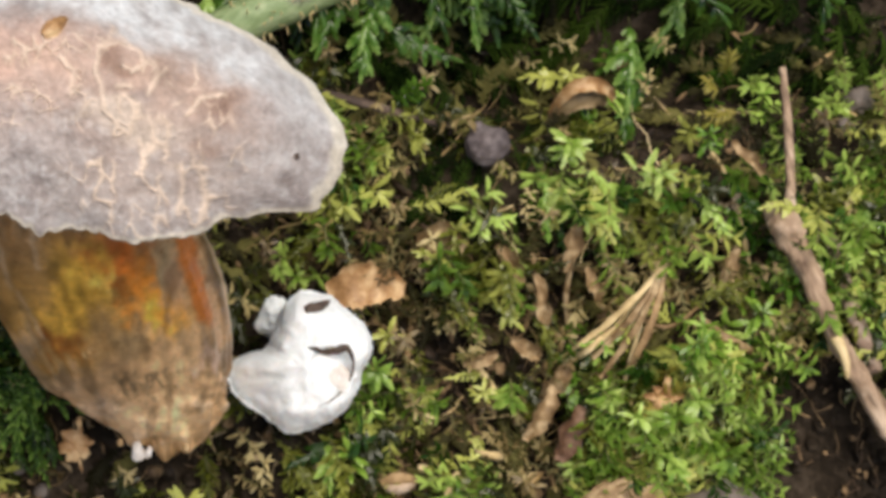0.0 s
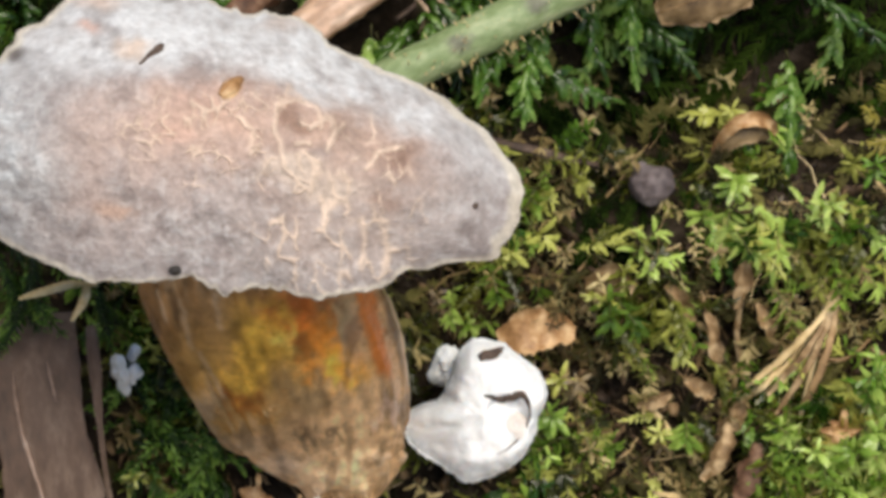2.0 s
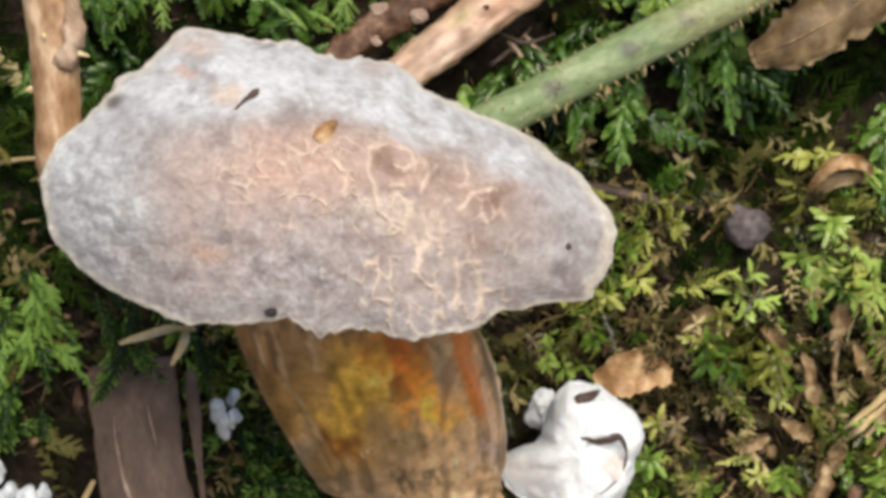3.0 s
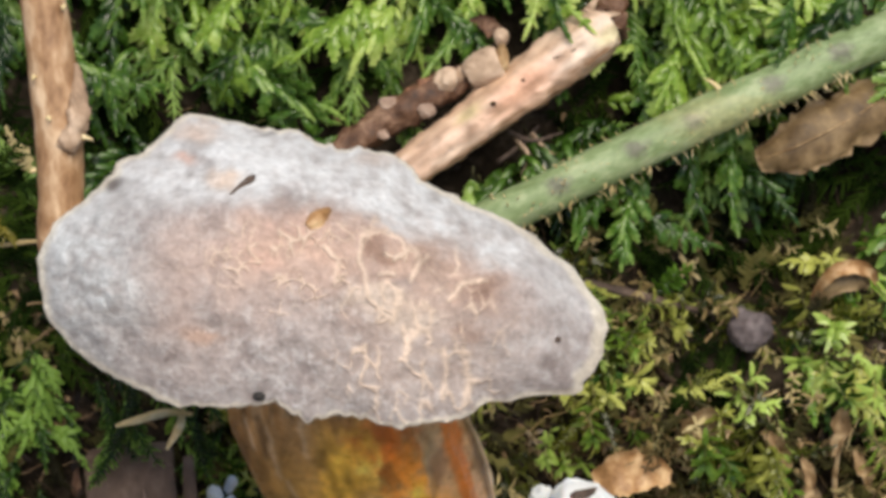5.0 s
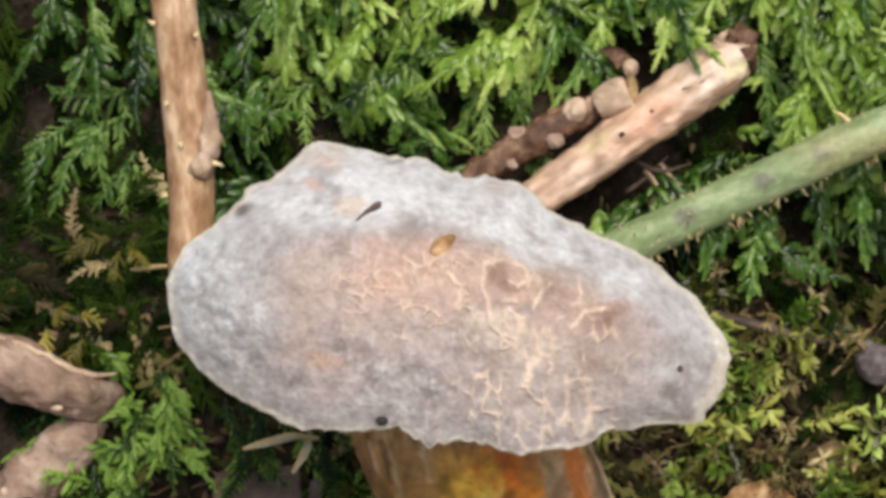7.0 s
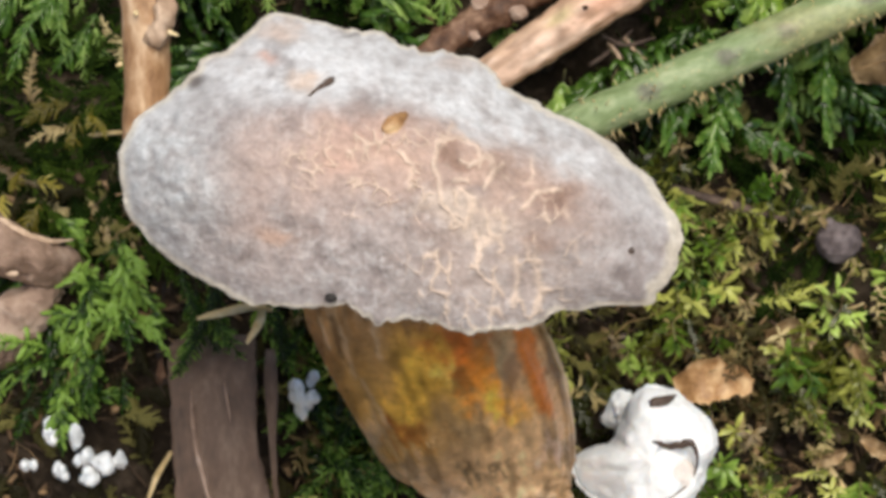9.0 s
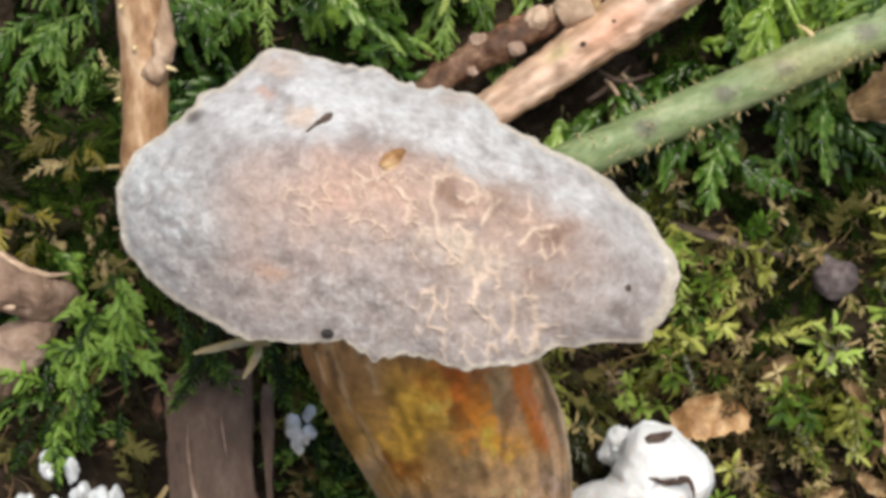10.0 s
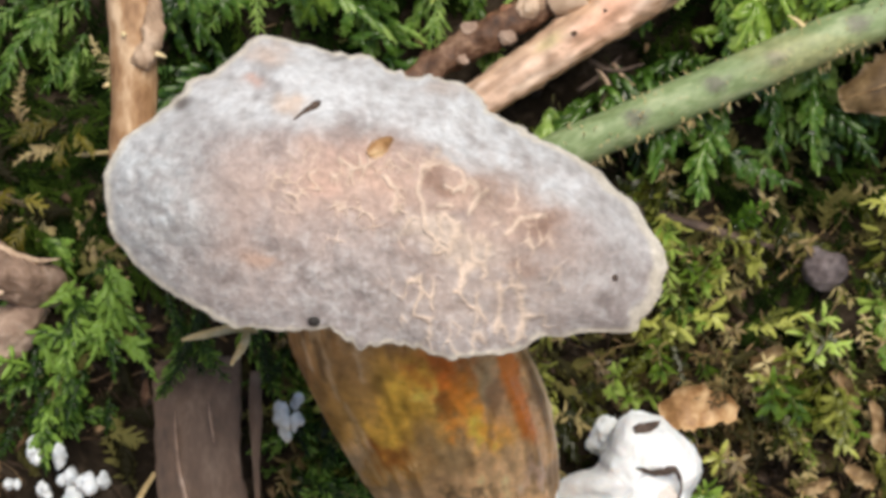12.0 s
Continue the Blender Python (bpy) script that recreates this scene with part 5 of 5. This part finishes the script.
    leaf_like("yellow_strip", "withered yellow leaf strip under the cap", "leaf", (-23, -14, 26), [(-22, -11.8, 30), (-22.6, -14.0, 31), (-24.2, -16.6, 29)], lens(0.5), HAIR, curl=0.4, ragged=0.3)
    leaf_like("seed_husk", "pale tan seed husk stuck to the mushroom cap", "husk", (-5.8, 7.9, cap_at(-5.8, 7.9)), [(-7.0, 7.0, cap_at(-7.0, 7.0) + 0.45), (-5.8, 7.9, cap_at(-5.8, 7.9) + 0.75), (-4.7, 8.8, cap_at(-4.7, 8.8) + 0.45)], lens(0.9), ORANGE, curl=-0.7, ragged=0.15, thick=0.3, seed=3)
    leaf_like("tan_leaf", "rounded brown leaf lying beside the grey mushroom", "leaf", (65.2, -52.6, 5), [(59.8, -53.4, 4.8), (63.0, -52.8, 6.8), (67.0, -52.0, 7.4), (71.2, -51.4, 5.6)], lens(4.0), DRY, curl=-0.35, ragged=0.2, across=10, thick=0.5, seed=21)
    leaf_like("red_scrap", "dark rust brown leaf scrap sunk between moss clumps", "leaf", (59.6, -43.2, 3), [(57.8, -46.4, 3.0), (59.4, -43.0, 4.6), (61.0, -39.4, 3.6)], lens(1.7), ROT, curl=0.5, ragged=0.6, seed=23)
    leaf_like("tan_leaf", "narrow brown leaf shred lying in moss", "leaf", (55.6, -40.8, 3), [(53.6, -43.8, 2.0), (55.6, -40.4, 4.6), (57.2, -36.4, 4.0)], lens(1.2), DRY, curl=0.6, ragged=0.6, seed=25)
    leaf_like("red_scrap", "rust red leaf scrap among the dry stalks", "leaf", (63, -37, 0), [(60, -39, 1), (62.5, -37, 2.2), (65.5, -35.6, 1)], lens(1.5), ROT, curl=0.5, ragged=0.5)
    for i, (u, v, a, l, w) in enumerate(((52, -21, 2.2, 9, 1.2), (56, -26, 1.8, 11, 1.0), (60, -19, 1.5, 9, 1.1), (63, -24, 2.0, 8, 0.9), (58, -36, 1.0, 8, 1.1), (54, -32, 2.6, 7, 1.0), (67, -46, 0.9, 8, 0.8), (48, -33, 0.4, 6, 0.9), (81, -22, 1.2, 8, 0.9), (84, -8, 2.4, 10, 0.8))):
        d = Vector((math.cos(a), math.sin(a), 0)) * l * 0.36
        leaf_like("leaf_scrap", "crumpled dry brown scrap of leaf in moss", "leaf", (u, v, 1), [(u - d.x, v - d.y, 0.0), (u + 0.1, v, 2.6), (u + d.x, v + d.y, 3.0)], lens(w * 0.95), DRY, curl=0.7, ragged=0.8, seed=i * 2.0, group="dry leaf scraps in the litter")


def dry_fan():
    """A withered fan-shaped leaf: ribs that spread from one stalk, with ragged webs between them."""
    m = thing("dry_fan_leaf", "withered straw-coloured leaf shredded like a fan", "leaf", (72, -20, 4))
    top = (71.8, -21.0, 6.0)
    for k, (u, v) in enumerate(((60.6, -31.6), (62.6, -33.4), (63.4, -36.0), (66.2, -37.0))):
        mid = (0.45 * top[0] + 0.55 * u + 0.5, 0.45 * top[1] + 0.55 * v + 0.4, 6.2)
        part("rib", blade([top, mid, (u, v, 3.4 - 0.4 * k)], lambda s: 0.16 + 0.95 * s * (1.12 - s), n=9, across=5, curl=0.35, thick=0.2, ragged=0.7, seed=k * 4.0), (STRAW, DRY, DRY, TAN)[k], m)


def moss_star():
    """Withered orange moss leaves spread like a star."""
    c = (71.4, -38.2, ground(71.4, -38.2) + 8)
    m = thing("moss_star", "withered orange star of leaves on green moss", "moss", c)
    for k in range(9):
        a = k * 0.72 + 0.25 * math.sin(5 * k)
        l = 2.2 + 0.9 * math.sin(3 * k + 1)
        d = (math.cos(a) * l, math.sin(a) * l)
        part("leaf", blade([(c[0], c[1], c[2] - 1), (c[0] + d[0] * 0.5, c[1] + d[1] * 0.5, c[2] + 0.4), (c[0] + d[0], c[1] + d[1], c[2] - 0.4)], lens(0.55), n=5, curl=0.4, thick=0.15, ragged=0.2, seed=k), ORANGE, m)


def stalks():
    rows = [((72.4, -20.4), (67.6, -28.0), (62.0, -34.0), 0.55), ((72.0, -20.9), (68.6, -28.6), (66.2, -38.6), 0.42), ((69.6, -25.4), (64.2, -30.4), (60.2, -32.6), 0.7), ((66.0, -28.2), (62.2, -31.6), (60.8, -33.4), 0.8),
            ((35.0, -59.2), (40.2, -54.6), (44.6, -47.4), 0.55), ((38.0, -56.4), (41.4, -56.2), (44.8, -58.8), 0.55),
            ((79.0, -3.0), (81.8, -11.0), (86.4, -26.0), 0.35), ((72.0, 4.2), (77.0, -2.0), (80.4, -8.0), 0.2), ((82.2, -20.0), (84.0, -30.0), (87.0, -36.0), 0.3), ((46.0, -32.0), (48.6, -35.0), (51.0, -38.4), 0.5), ((-48.0, 7.8), (-42.0, 8.7), (-33.0, 8.9), 0.35),
            ((74.0, -33.2), (79.0, -36.4), (84.4, -38.0), 0.55), ((30.0, -54.6), (24.0, -56.0), (14.0, -58.6), 0.4), ((-38.0, -37.0), (-36.8, -33.8), (-35.2, -31.0), 0.5),
            ((66.4, -26.8), (72.4, -29.6), (78.4, -27.0), 0.4), ((77.4, -28.4), (80.0, -31.0), (85.4, -33.6), 0.6), ((79.4, -30.6), (80.6, -34.0), (81.8, -38.6), 0.45), ((55.2, -19.6), (56.0, -24.6), (54.4, -30.0), 0.5), ((61.4, -20.4), (60.2, -25.0), (60.6, -31.0), 0.45), ((74.6, -44.0), (79.0, -47.2), (82.4, -51.8), 0.7)]
    for i, (a, b, c, r) in enumerate(rows):
        k = 2.4 if i < 6 else 1.5 if i > 13 else 0.8
        pts = [(*p, ground(*p) + h * k, q) for p, h, q in ((a, 2.5, r * 0.6), (b, 4.0, r), (c, 2.2, r * 0.8))]
        g = tube(pts, n=7, seg=8, rough=0.18, freq=0.5, squash=0.55)
        thing("dry_stalk", "thin straw-coloured dry stalk lying on moss", "stalk", pts[1][:3], "dry stalks", *g, DRY if i > 13 else STRAW)


def twigs():
    m = thing("fallen_twig", "fallen brown twig with peeling bark", "twig", (94, -30, 0))
    s = part("wood", tube([(87.0, -14.2, 2, 1.4), (88.2, -16.8, 4, 1.95), (90.1, -21.0, 4.6, 1.55), (92.2, -26.0, 5, 1.3), (95, -32, 4.6, 1.25), (100, -40, 3.6, 1.4), (108, -52, 2, 1.6)], n=12, seg=26, rough=0.42, freq=0.5), TWIG, m)
    part("stub", tube([(94.2, -31.0, 5.8, 0.9), (95.4, -34.0, 6.0, 0.6), (95.8, -36.6, 5.6, 0.3)], n=4, seg=8, rough=0.2, freq=0.6), STRAW, s, "pale torn splinter")
    part("fork", tube([(89.0, 4.0, 0, 0.5), (89.1, -4, 2, 0.6), (88.9, -12.0, 3.5, 0.7), (88.4, -16.2, 4, 0.9)], n=6, seg=12, rough=0.2, freq=0.5), TWIG, s)
    t = thing("fallen_twig", "pale brown twig crossing a darker one", "twig", (97, -26, 0))
    part("wood", tube([(93.4, -15.6, 1, 1.3), (95.4, -20.6, 3, 1.2), (98, -29.7, 3.2, 1.2), (101, -36, 2, 1.0)], n=8, seg=16, rough=0.2, freq=0.4, seed=7), ROOT, t)
    d = thing("dark_twig", "thin dark wet twig half hidden by moss", "twig", (36, 0, 0))
    part("wood", tube([(20, 3.4, 0.5, 0.6), (28, 1.5, 0.6, 0.6), (36, -0.7, -0.4, 0.6), (42, -2.3, -2.8, 0.5), (46, -3.2, -5, 0.3)], n=9, seg=14, rough=0.4, freq=0.5), DRIED, d)
    r = thing("rootlet", "fine wiry rootlets under the broken stick", "root", (22, 19, 0))
    for a, b, c in (((19, 21, 3), (22, 19.6, 4), (26, 20.6, 3)), ((20, 20, 3), (21.4, 17.6, 4), (20.4, 15.2, 2)), ((22, 20.6, 3), (24, 18, 4), (27, 17, 2)), ((17.6, 17.2, 2), (20.0, 18.8, 3), (23, 21.6, 3))):
        part("fibre", tube([(*a, 0.35), (*b, 0.3), (*c, 0.12)], n=5, seg=6, rough=0.2, freq=1), DRIED if a[0] < 20 else TWIG, r)


def lumps():
    m = thing("shrivelled_cone", "shrivelled grey-purple fruit lying in moss", "fruit", (49.6, -6.2, -2))
    b = part("body", blob((49.8, -5.6, -0.9), (2.8, 2.8, 2.4), 0.22, 0.3, 24, 32, 4.0, lambda d, r: r * (1 + 0.035 * math.sin(7 * math.atan2(d.y, d.z) + 2 * d.x))), PLUM, m)
    part("tip", blob((48.2, -3.4, -0.6), (1.1, 0.9, 0.8), 0.4, 0.5, 10, 14), PLUM, b)

    def dented(d, r):
        k = math.exp(-(((d.x - 0.35) / 0.3) ** 2 + ((d.y - 0.25) / 0.12) ** 2)) if d.z > 0 else 0
        k += 0.7 * math.exp(-(((d.x - 0.1 - 0.4 * d.y) / 0.06) ** 2)) * smooth(0.5, 0.0, d.y) if d.z > 0 else 0
        return r * (1 - 0.14 * k + 0.06 * nz(d.x, d.y, d.z, 2.6) + 0.015 * nz(d.x, d.y, d.z, 7))

    g = thing("grey_mushroom", "smooth dented grey mushroom cap with a smaller lobe", "mushroom", (80, -58, 0))
    part("cap", blob((78.6, -58.8, 4), (8.2, 8.6, 5.8), 0.10, 0.10, 44, 70, 2.0, dented), GREYCAP, g)
    part("lobe", blob((84.6, -60.2, 5.0), (3.2, 4.8, 4.0), 0.14, 0.22, 24, 36, 9.0), GREYCAP, g, "folded ridge of the cap")
    part("lobe", blob((88.6, -61.2, 3), (4.6, 6.0, 4.6), 0.16, 0.22, 28, 40, 6.0, dented), GREYCAP, g, "smaller folded lobe")
    # dark tube in the crease takes the place of its shade
    part("torn_edge", tube([(83.0, -52.4, 6.6, 0.25), (85.0, -54.6, 7.4, 0.5), (86.4, -57.6, 7.0, 0.45), (86.6, -60.6, 6.2, 0.15)], n=8, seg=12, rough=0.5, freq=0.8), DRIED, g, "dark line painting the shade in the crease between lobes")
    part("scratch", tube([(77.4, -57.4, 9.7, 0.06), (79.0, -58.6, 9.9, 0.22), (80.8, -59.4, 9.6, 0.08)], n=6, seg=8, rough=0.4, freq=0.9), ROOT, g, "pale scratch")
    g2 = thing("grey_mushroom", "small grey-purple mushroom cap half in moss", "mushroom", (53, -60.5, 0))
    part("cap", blob((53.8, -60.6, 1.2), (4.3, 4.2, 3.2), 0.10, 0.15, 24, 36, 7.0, dented), GREYCAP, g2)
    t = thing("tan_lump", "rounded tan lump of wood in moss", "wood", (66.5, -54.4, 0))
    part("body", blob((67.2, -53.2, 3.2), (4.7, 4.2, 3.4), 0.40, 0.26, 24, 36, 3.0), TAN, t)
    p = thing("pale_bud", "small pinkish pale bud lying on litter", "bud", (37.4, -48.6, 1))
    part("body", blob((37.2, -48.6, 3.0), (2.7, 1.45, 1.5), 0.15, 0.5, 18, 26, 1.0, lambda d, r: r * (1 - 0.25 * max(0, d.x))), PALEWOOD, p)
    part("scale", blade([(34.6, -48.4, 3.6), (36.6, -47.8, 4.6), (39.4, -48.2, 3.6)], lens(0.9), curl=-0.5, ragged=0.1), TAN, p)
    for i, (u, v, s) in enumerate(((103.0, -0.6, 1.9), (100.4, -4.0, 1.2), (-13.6, -50.0, 1.9), (-8.6, -51.6, 1.3), (-8.0, -48.2, 0.9), (-11.0, -45.4, 0.9))):
        b = blob((u, v, ground(u, v) + s), (s * 1.1, s, s * 0.9), 0.45, 0.5, 16, 22, i * 5.0)
        thing("pebble", "small rough grey-brown pebble among moss", "stone", (u, v, ground(u, v)), "grey pebbles", *b, TAN if i == 2 else GREYCAP)
    for i in range(46):
        rng = random.Random(90 + i)
        u, v = (rng.uniform(86, 106), rng.uniform(-60, -36)) if i < 30 else (rng.uniform(-12, 22), rng.uniform(-58, -42))
        s = rng.uniform(0.5, 1.5)
        b = blob((u, v, ground(u, v) + s * 0.4), (s * rng.uniform(0.7, 1.2), s, s * 0.8), 0.35, 0.7, 8, 12, i * 2.0)
        thing("soil_clod", "dark crumb of damp soil", "soil", (u, v, ground(u, v)), "soil crumbs", *b, SOIL)


white_fungus()
white_bits()
bark_slab()
stake()
root()
leaves()
dry_fan()
moss_star()
stalks()
twigs()
lumps()


# ---- litter ----
def litter(seed, count, area, keep, name, label, material, size=(1.0, 4.5), high=3.2):
    rng = random.Random(seed)
    geos_v, geos_f = [], []
    for i in range(count):
        u, v = rng.uniform(*area[:2]), rng.uniform(*area[2:])
        if rng.random() > keep(u, v):
            continue
        l, a = rng.uniform(*size), rng.uniform(0, 6.3)
        z = ground(u, v) + rng.uniform(0.3, high)
        c = np.array((u, v, z))
        k = len(geos_v)
        if rng.random() < 0.55:
            # a bent fibre
            l *= 1.7
            p, r = c, rng.uniform(0.07, 0.2)
            pitch = rng.uniform(-0.4, 0.5)
            for j in range(5):
                s, t = np.array((-math.sin(a), math.cos(a), 0.0)), np.array((0.0, 0.0, 1.0))
                for x in (0.5, 2.6, 4.7):
                    geos_v.append(p + (s * math.cos(x) + t * math.sin(x)) * r * (1 - 0.15 * j))
                a += rng.uniform(-0.6, 0.6)
                pitch += rng.uniform(-0.35, 0.2)
                p = p + np.array((math.cos(a), math.sin(a), pitch)) * l / 4
            for j in range(4):
                for x in range(3):
                    q = (x + 1) % 3
                    geos_f.append((k + 3 * j + x, k + 3 * j + q, k + 3 * j + 3 + q, k + 3 * j + 3 + x))
            continue
        # a torn flake
        w = min(l, 2.4) * rng.uniform(0.12, 0.4)
        d = np.array((math.cos(a), math.sin(a), rng.uniform(-0.5, 0.5))) * l / 2
        s = np.array((-math.sin(a), math.cos(a), rng.uniform(-0.7, 0.7))) * w
        up = np.array((0, 0, 0.2 * w + 0.05))
        for x, y in ((-1, 0.3), (-0.4, 1), (0.5, 0.8), (0.9, 0.1), (0.5, -0.9), (-0.6, -0.8)):
            geos_v.append(c + d * x * rng.uniform(0.5, 1.1) + s * y * rng.uniform(0.3, 1.3) + up * rng.uniform(-2, 2))
        geos_v += [c + up * rng.uniform(-1, 2.2), c - up * 1.8]
        for j in range(6):
            q = (j + 1) % 6
            geos_f += [(k + j, k + q, k + 6), (k + q, k + j, k + 7)]
    thing(name, label, "litter", (0, 0, 0), "", geos_v, geos_f, material, "stuff")


def brown(u, v):
    return clear(u, v) * smooth(6, -4, v + 0.1 * max(0, u)) * smooth(0.3, -0.25, nz(u, v, 5, 0.085)) + 0.12 * clear(u, v)


litter(11, 6800, (-70, 112, -72, 12), brown, "leaf_litter", "brown crumbled leaf litter between moss shoots", HUMUS)
litter(12, 150, (24, 104, -62, 6), lambda u, v: 0.3 * clear(u, v) + brown(u, v), "pale_litter", "pale dry fibres tangled in moss", STRAW, (2.0, 7.0), 5.0)
litter(13, 500, (-70, 112, -10, 66), lambda u, v: 0.6, "dark_litter", "dark fragments deep in feather moss", HUMUS, (1.0, 3.0))
litter(14, 160, (84, 110, -64, -34), lambda u, v: 0.9, "soil_litter", "dark crumbs and root scraps on bare soil", HUMUS, (0.6, 2.6))
litter(15, 260, (-20, 34, -62, -38), lambda u, v: 0.8, "foot_litter", "brown scraps under the mushroom's foot", DRY, (0.8, 3.5))


# ---- moss that stands out singly ----
def sprigs():
    rng = random.Random(21)
    spots = [(-44.5, 29, 3.2, 17, -2.95), (-44, 33, 3.0, 12, -2.5), (-45, 25, 2.6, 9, -1.9), (-40, 22, 2.4, 8, -1.8), (-14, 40, 2.8, 14, -1.0), (-20, 34, 2.8, 14, -2.6), (0, 36, 2.7, 13, -1.6), (5, 26, 2.5, 10, -1.4),
             (24, 44, 2.9, 14, -0.5), (33, 40, 3.0, 15, -1.2), (38, 34, 2.7, 13, -1.0), (28, 22, 2.4, 9, -0.8), (47, 42, 2.8, 14, -1.7), (36.2, -3.6, 1.7, 7, -1.5), (44, -1.8, 1.8, 8, 0.4), (39, -13.4, 1.7, 9, 0.1),
             (28, -14.6, 2.0, 7, -1.9), (25, -16, 2.0, 7, -1.3), (52, -6, 1.7, 9, -1.5), (56, 4, 1.8, 8, -1.2), (66, -8, 1.7, 9, -1.6), (72, -12, 1.7, 9, -1.4), (76, -27, 1.9, 9, 0.2), (72, -30, 1.8, 8, -2.2), (78, -42, 1.9, 9, -1.0), (72, -44, 1.9, 9, -1.8),
             (66, -14, 1.7, 8, -0.9), (31, -33.4, 1.8, 6, -1.2), (12, -46, 1.9, 8, -1.2), (20, -50, 1.9, 9, -1.7), (28, -46, 1.7, 8, -1.9), (16.5, -24.5, 1.6, 5, -0.3), (16.5, -21.5, 1.6, 5, 0.2)]
    for u, v, leaf, length, turn in spots:
        f = Fronds()
        h = 4.5 if v > 6 else 3.5
        f.shoot(rng, (0, 0, 0), (math.cos(turn), math.sin(turn), 0.55), (rng.uniform(-0.3, 0.3), 0.25, 1), length, leaf, fat=0.46, droop=0.55)
        if length > 8:
            for k in (0.3, 0.6):
                f.shoot(rng, (math.cos(turn) * length * k * 0.8, math.sin(turn) * length * k * 0.8, length * 0.16), (math.cos(turn + 0.9 - 3 * (k - 0.3)), math.sin(turn + 0.9 - 3 * (k - 0.3)), 0.3), (0, 0.25, 1), length * 0.5, leaf * 0.8, droop=0.5)
        bright = v > 6
        ob = f.link("moss_sprig", "bright green moss sprig standing out from the cushion", MOSS if bright else OLIVE)
        ob.matrix_basis = BANK @ Matrix.Translation((u / 1000, v / 1000, (ground(u, v) + h) / 1000))
        del ob["kind"]
        tagged(ob, group="moss sprigs")


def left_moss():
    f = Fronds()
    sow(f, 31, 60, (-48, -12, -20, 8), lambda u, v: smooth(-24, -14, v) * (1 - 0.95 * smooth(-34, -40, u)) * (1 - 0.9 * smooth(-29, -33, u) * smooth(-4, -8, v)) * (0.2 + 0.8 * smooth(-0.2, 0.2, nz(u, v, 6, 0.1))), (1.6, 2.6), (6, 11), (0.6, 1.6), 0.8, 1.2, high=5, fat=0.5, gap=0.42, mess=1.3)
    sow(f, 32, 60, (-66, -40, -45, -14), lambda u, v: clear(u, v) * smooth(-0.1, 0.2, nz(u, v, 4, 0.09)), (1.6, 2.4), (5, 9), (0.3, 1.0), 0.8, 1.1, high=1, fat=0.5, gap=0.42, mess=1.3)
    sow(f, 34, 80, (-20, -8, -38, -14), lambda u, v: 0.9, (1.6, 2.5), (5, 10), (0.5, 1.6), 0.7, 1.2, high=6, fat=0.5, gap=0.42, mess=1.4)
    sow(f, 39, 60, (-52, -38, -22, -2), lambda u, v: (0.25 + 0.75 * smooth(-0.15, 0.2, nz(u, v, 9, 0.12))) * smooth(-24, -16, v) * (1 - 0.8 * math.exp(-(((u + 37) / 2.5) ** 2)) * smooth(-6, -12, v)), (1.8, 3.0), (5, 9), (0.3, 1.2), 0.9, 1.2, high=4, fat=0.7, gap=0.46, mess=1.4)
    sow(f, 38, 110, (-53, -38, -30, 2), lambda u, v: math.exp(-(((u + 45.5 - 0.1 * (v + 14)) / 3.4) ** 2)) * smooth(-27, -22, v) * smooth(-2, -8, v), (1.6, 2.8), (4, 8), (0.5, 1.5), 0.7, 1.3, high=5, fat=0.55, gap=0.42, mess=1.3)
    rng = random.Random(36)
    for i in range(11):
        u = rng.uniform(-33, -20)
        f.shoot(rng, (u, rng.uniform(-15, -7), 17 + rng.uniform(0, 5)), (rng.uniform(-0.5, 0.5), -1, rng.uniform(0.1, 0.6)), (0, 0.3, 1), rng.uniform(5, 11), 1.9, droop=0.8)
    f.link("moss_cushion", "moss cushion under and beside the cap, its green darkened for shade", SHADY)
    g = Fronds(PLAIN, PLAIN_TRI)
    sow(g, 35, 1000, (-20, 108, -66, 8), lambda u, v: clear(u, v) * 0.15 + 0.6 * brown(u, v), (1.3, 2.6), (3, 7), (0.4, 1.6), 0.6, 2.5, high=5, fat=0.5, gap=0.5, tufted=True)
    sow(g, 37, 10, (-62, -38, -4, 20), lambda u, v: 0.8 * clear(u, v), (1.2, 2.2), (5, 9), (0.2, 0.8), 0.6, 1.5, high=1, fat=0.5, mess=1.4)
    g.link("dead_moss", "withered brown moss between the green cushions", DEAD)
    y = Fronds()
    rng = random.Random(33)
    for u, v in ((-53, 4), (-51, 2.4), (-50, 0.4), (-55, 1.5), (-46, 11.4), (-44.6, 12.6), (-47, 12.4), (84, 1), (86, -1.6), (85, 2.8), (71.5, -37.2), (72.6, -39), (71, -39.6)):
        y.shoot(rng, (u, v, ground(u, v) + 5), (rng.uniform(-1, 1), rng.uniform(-1, 0.6), 0.7), (0, 0.2, 1), rng.uniform(4, 7), 1.9, droop=0.4)
    y.link("yellow_moss", "yellowed moss tufts in the shade", YELLOW)


sprigs()
left_moss()
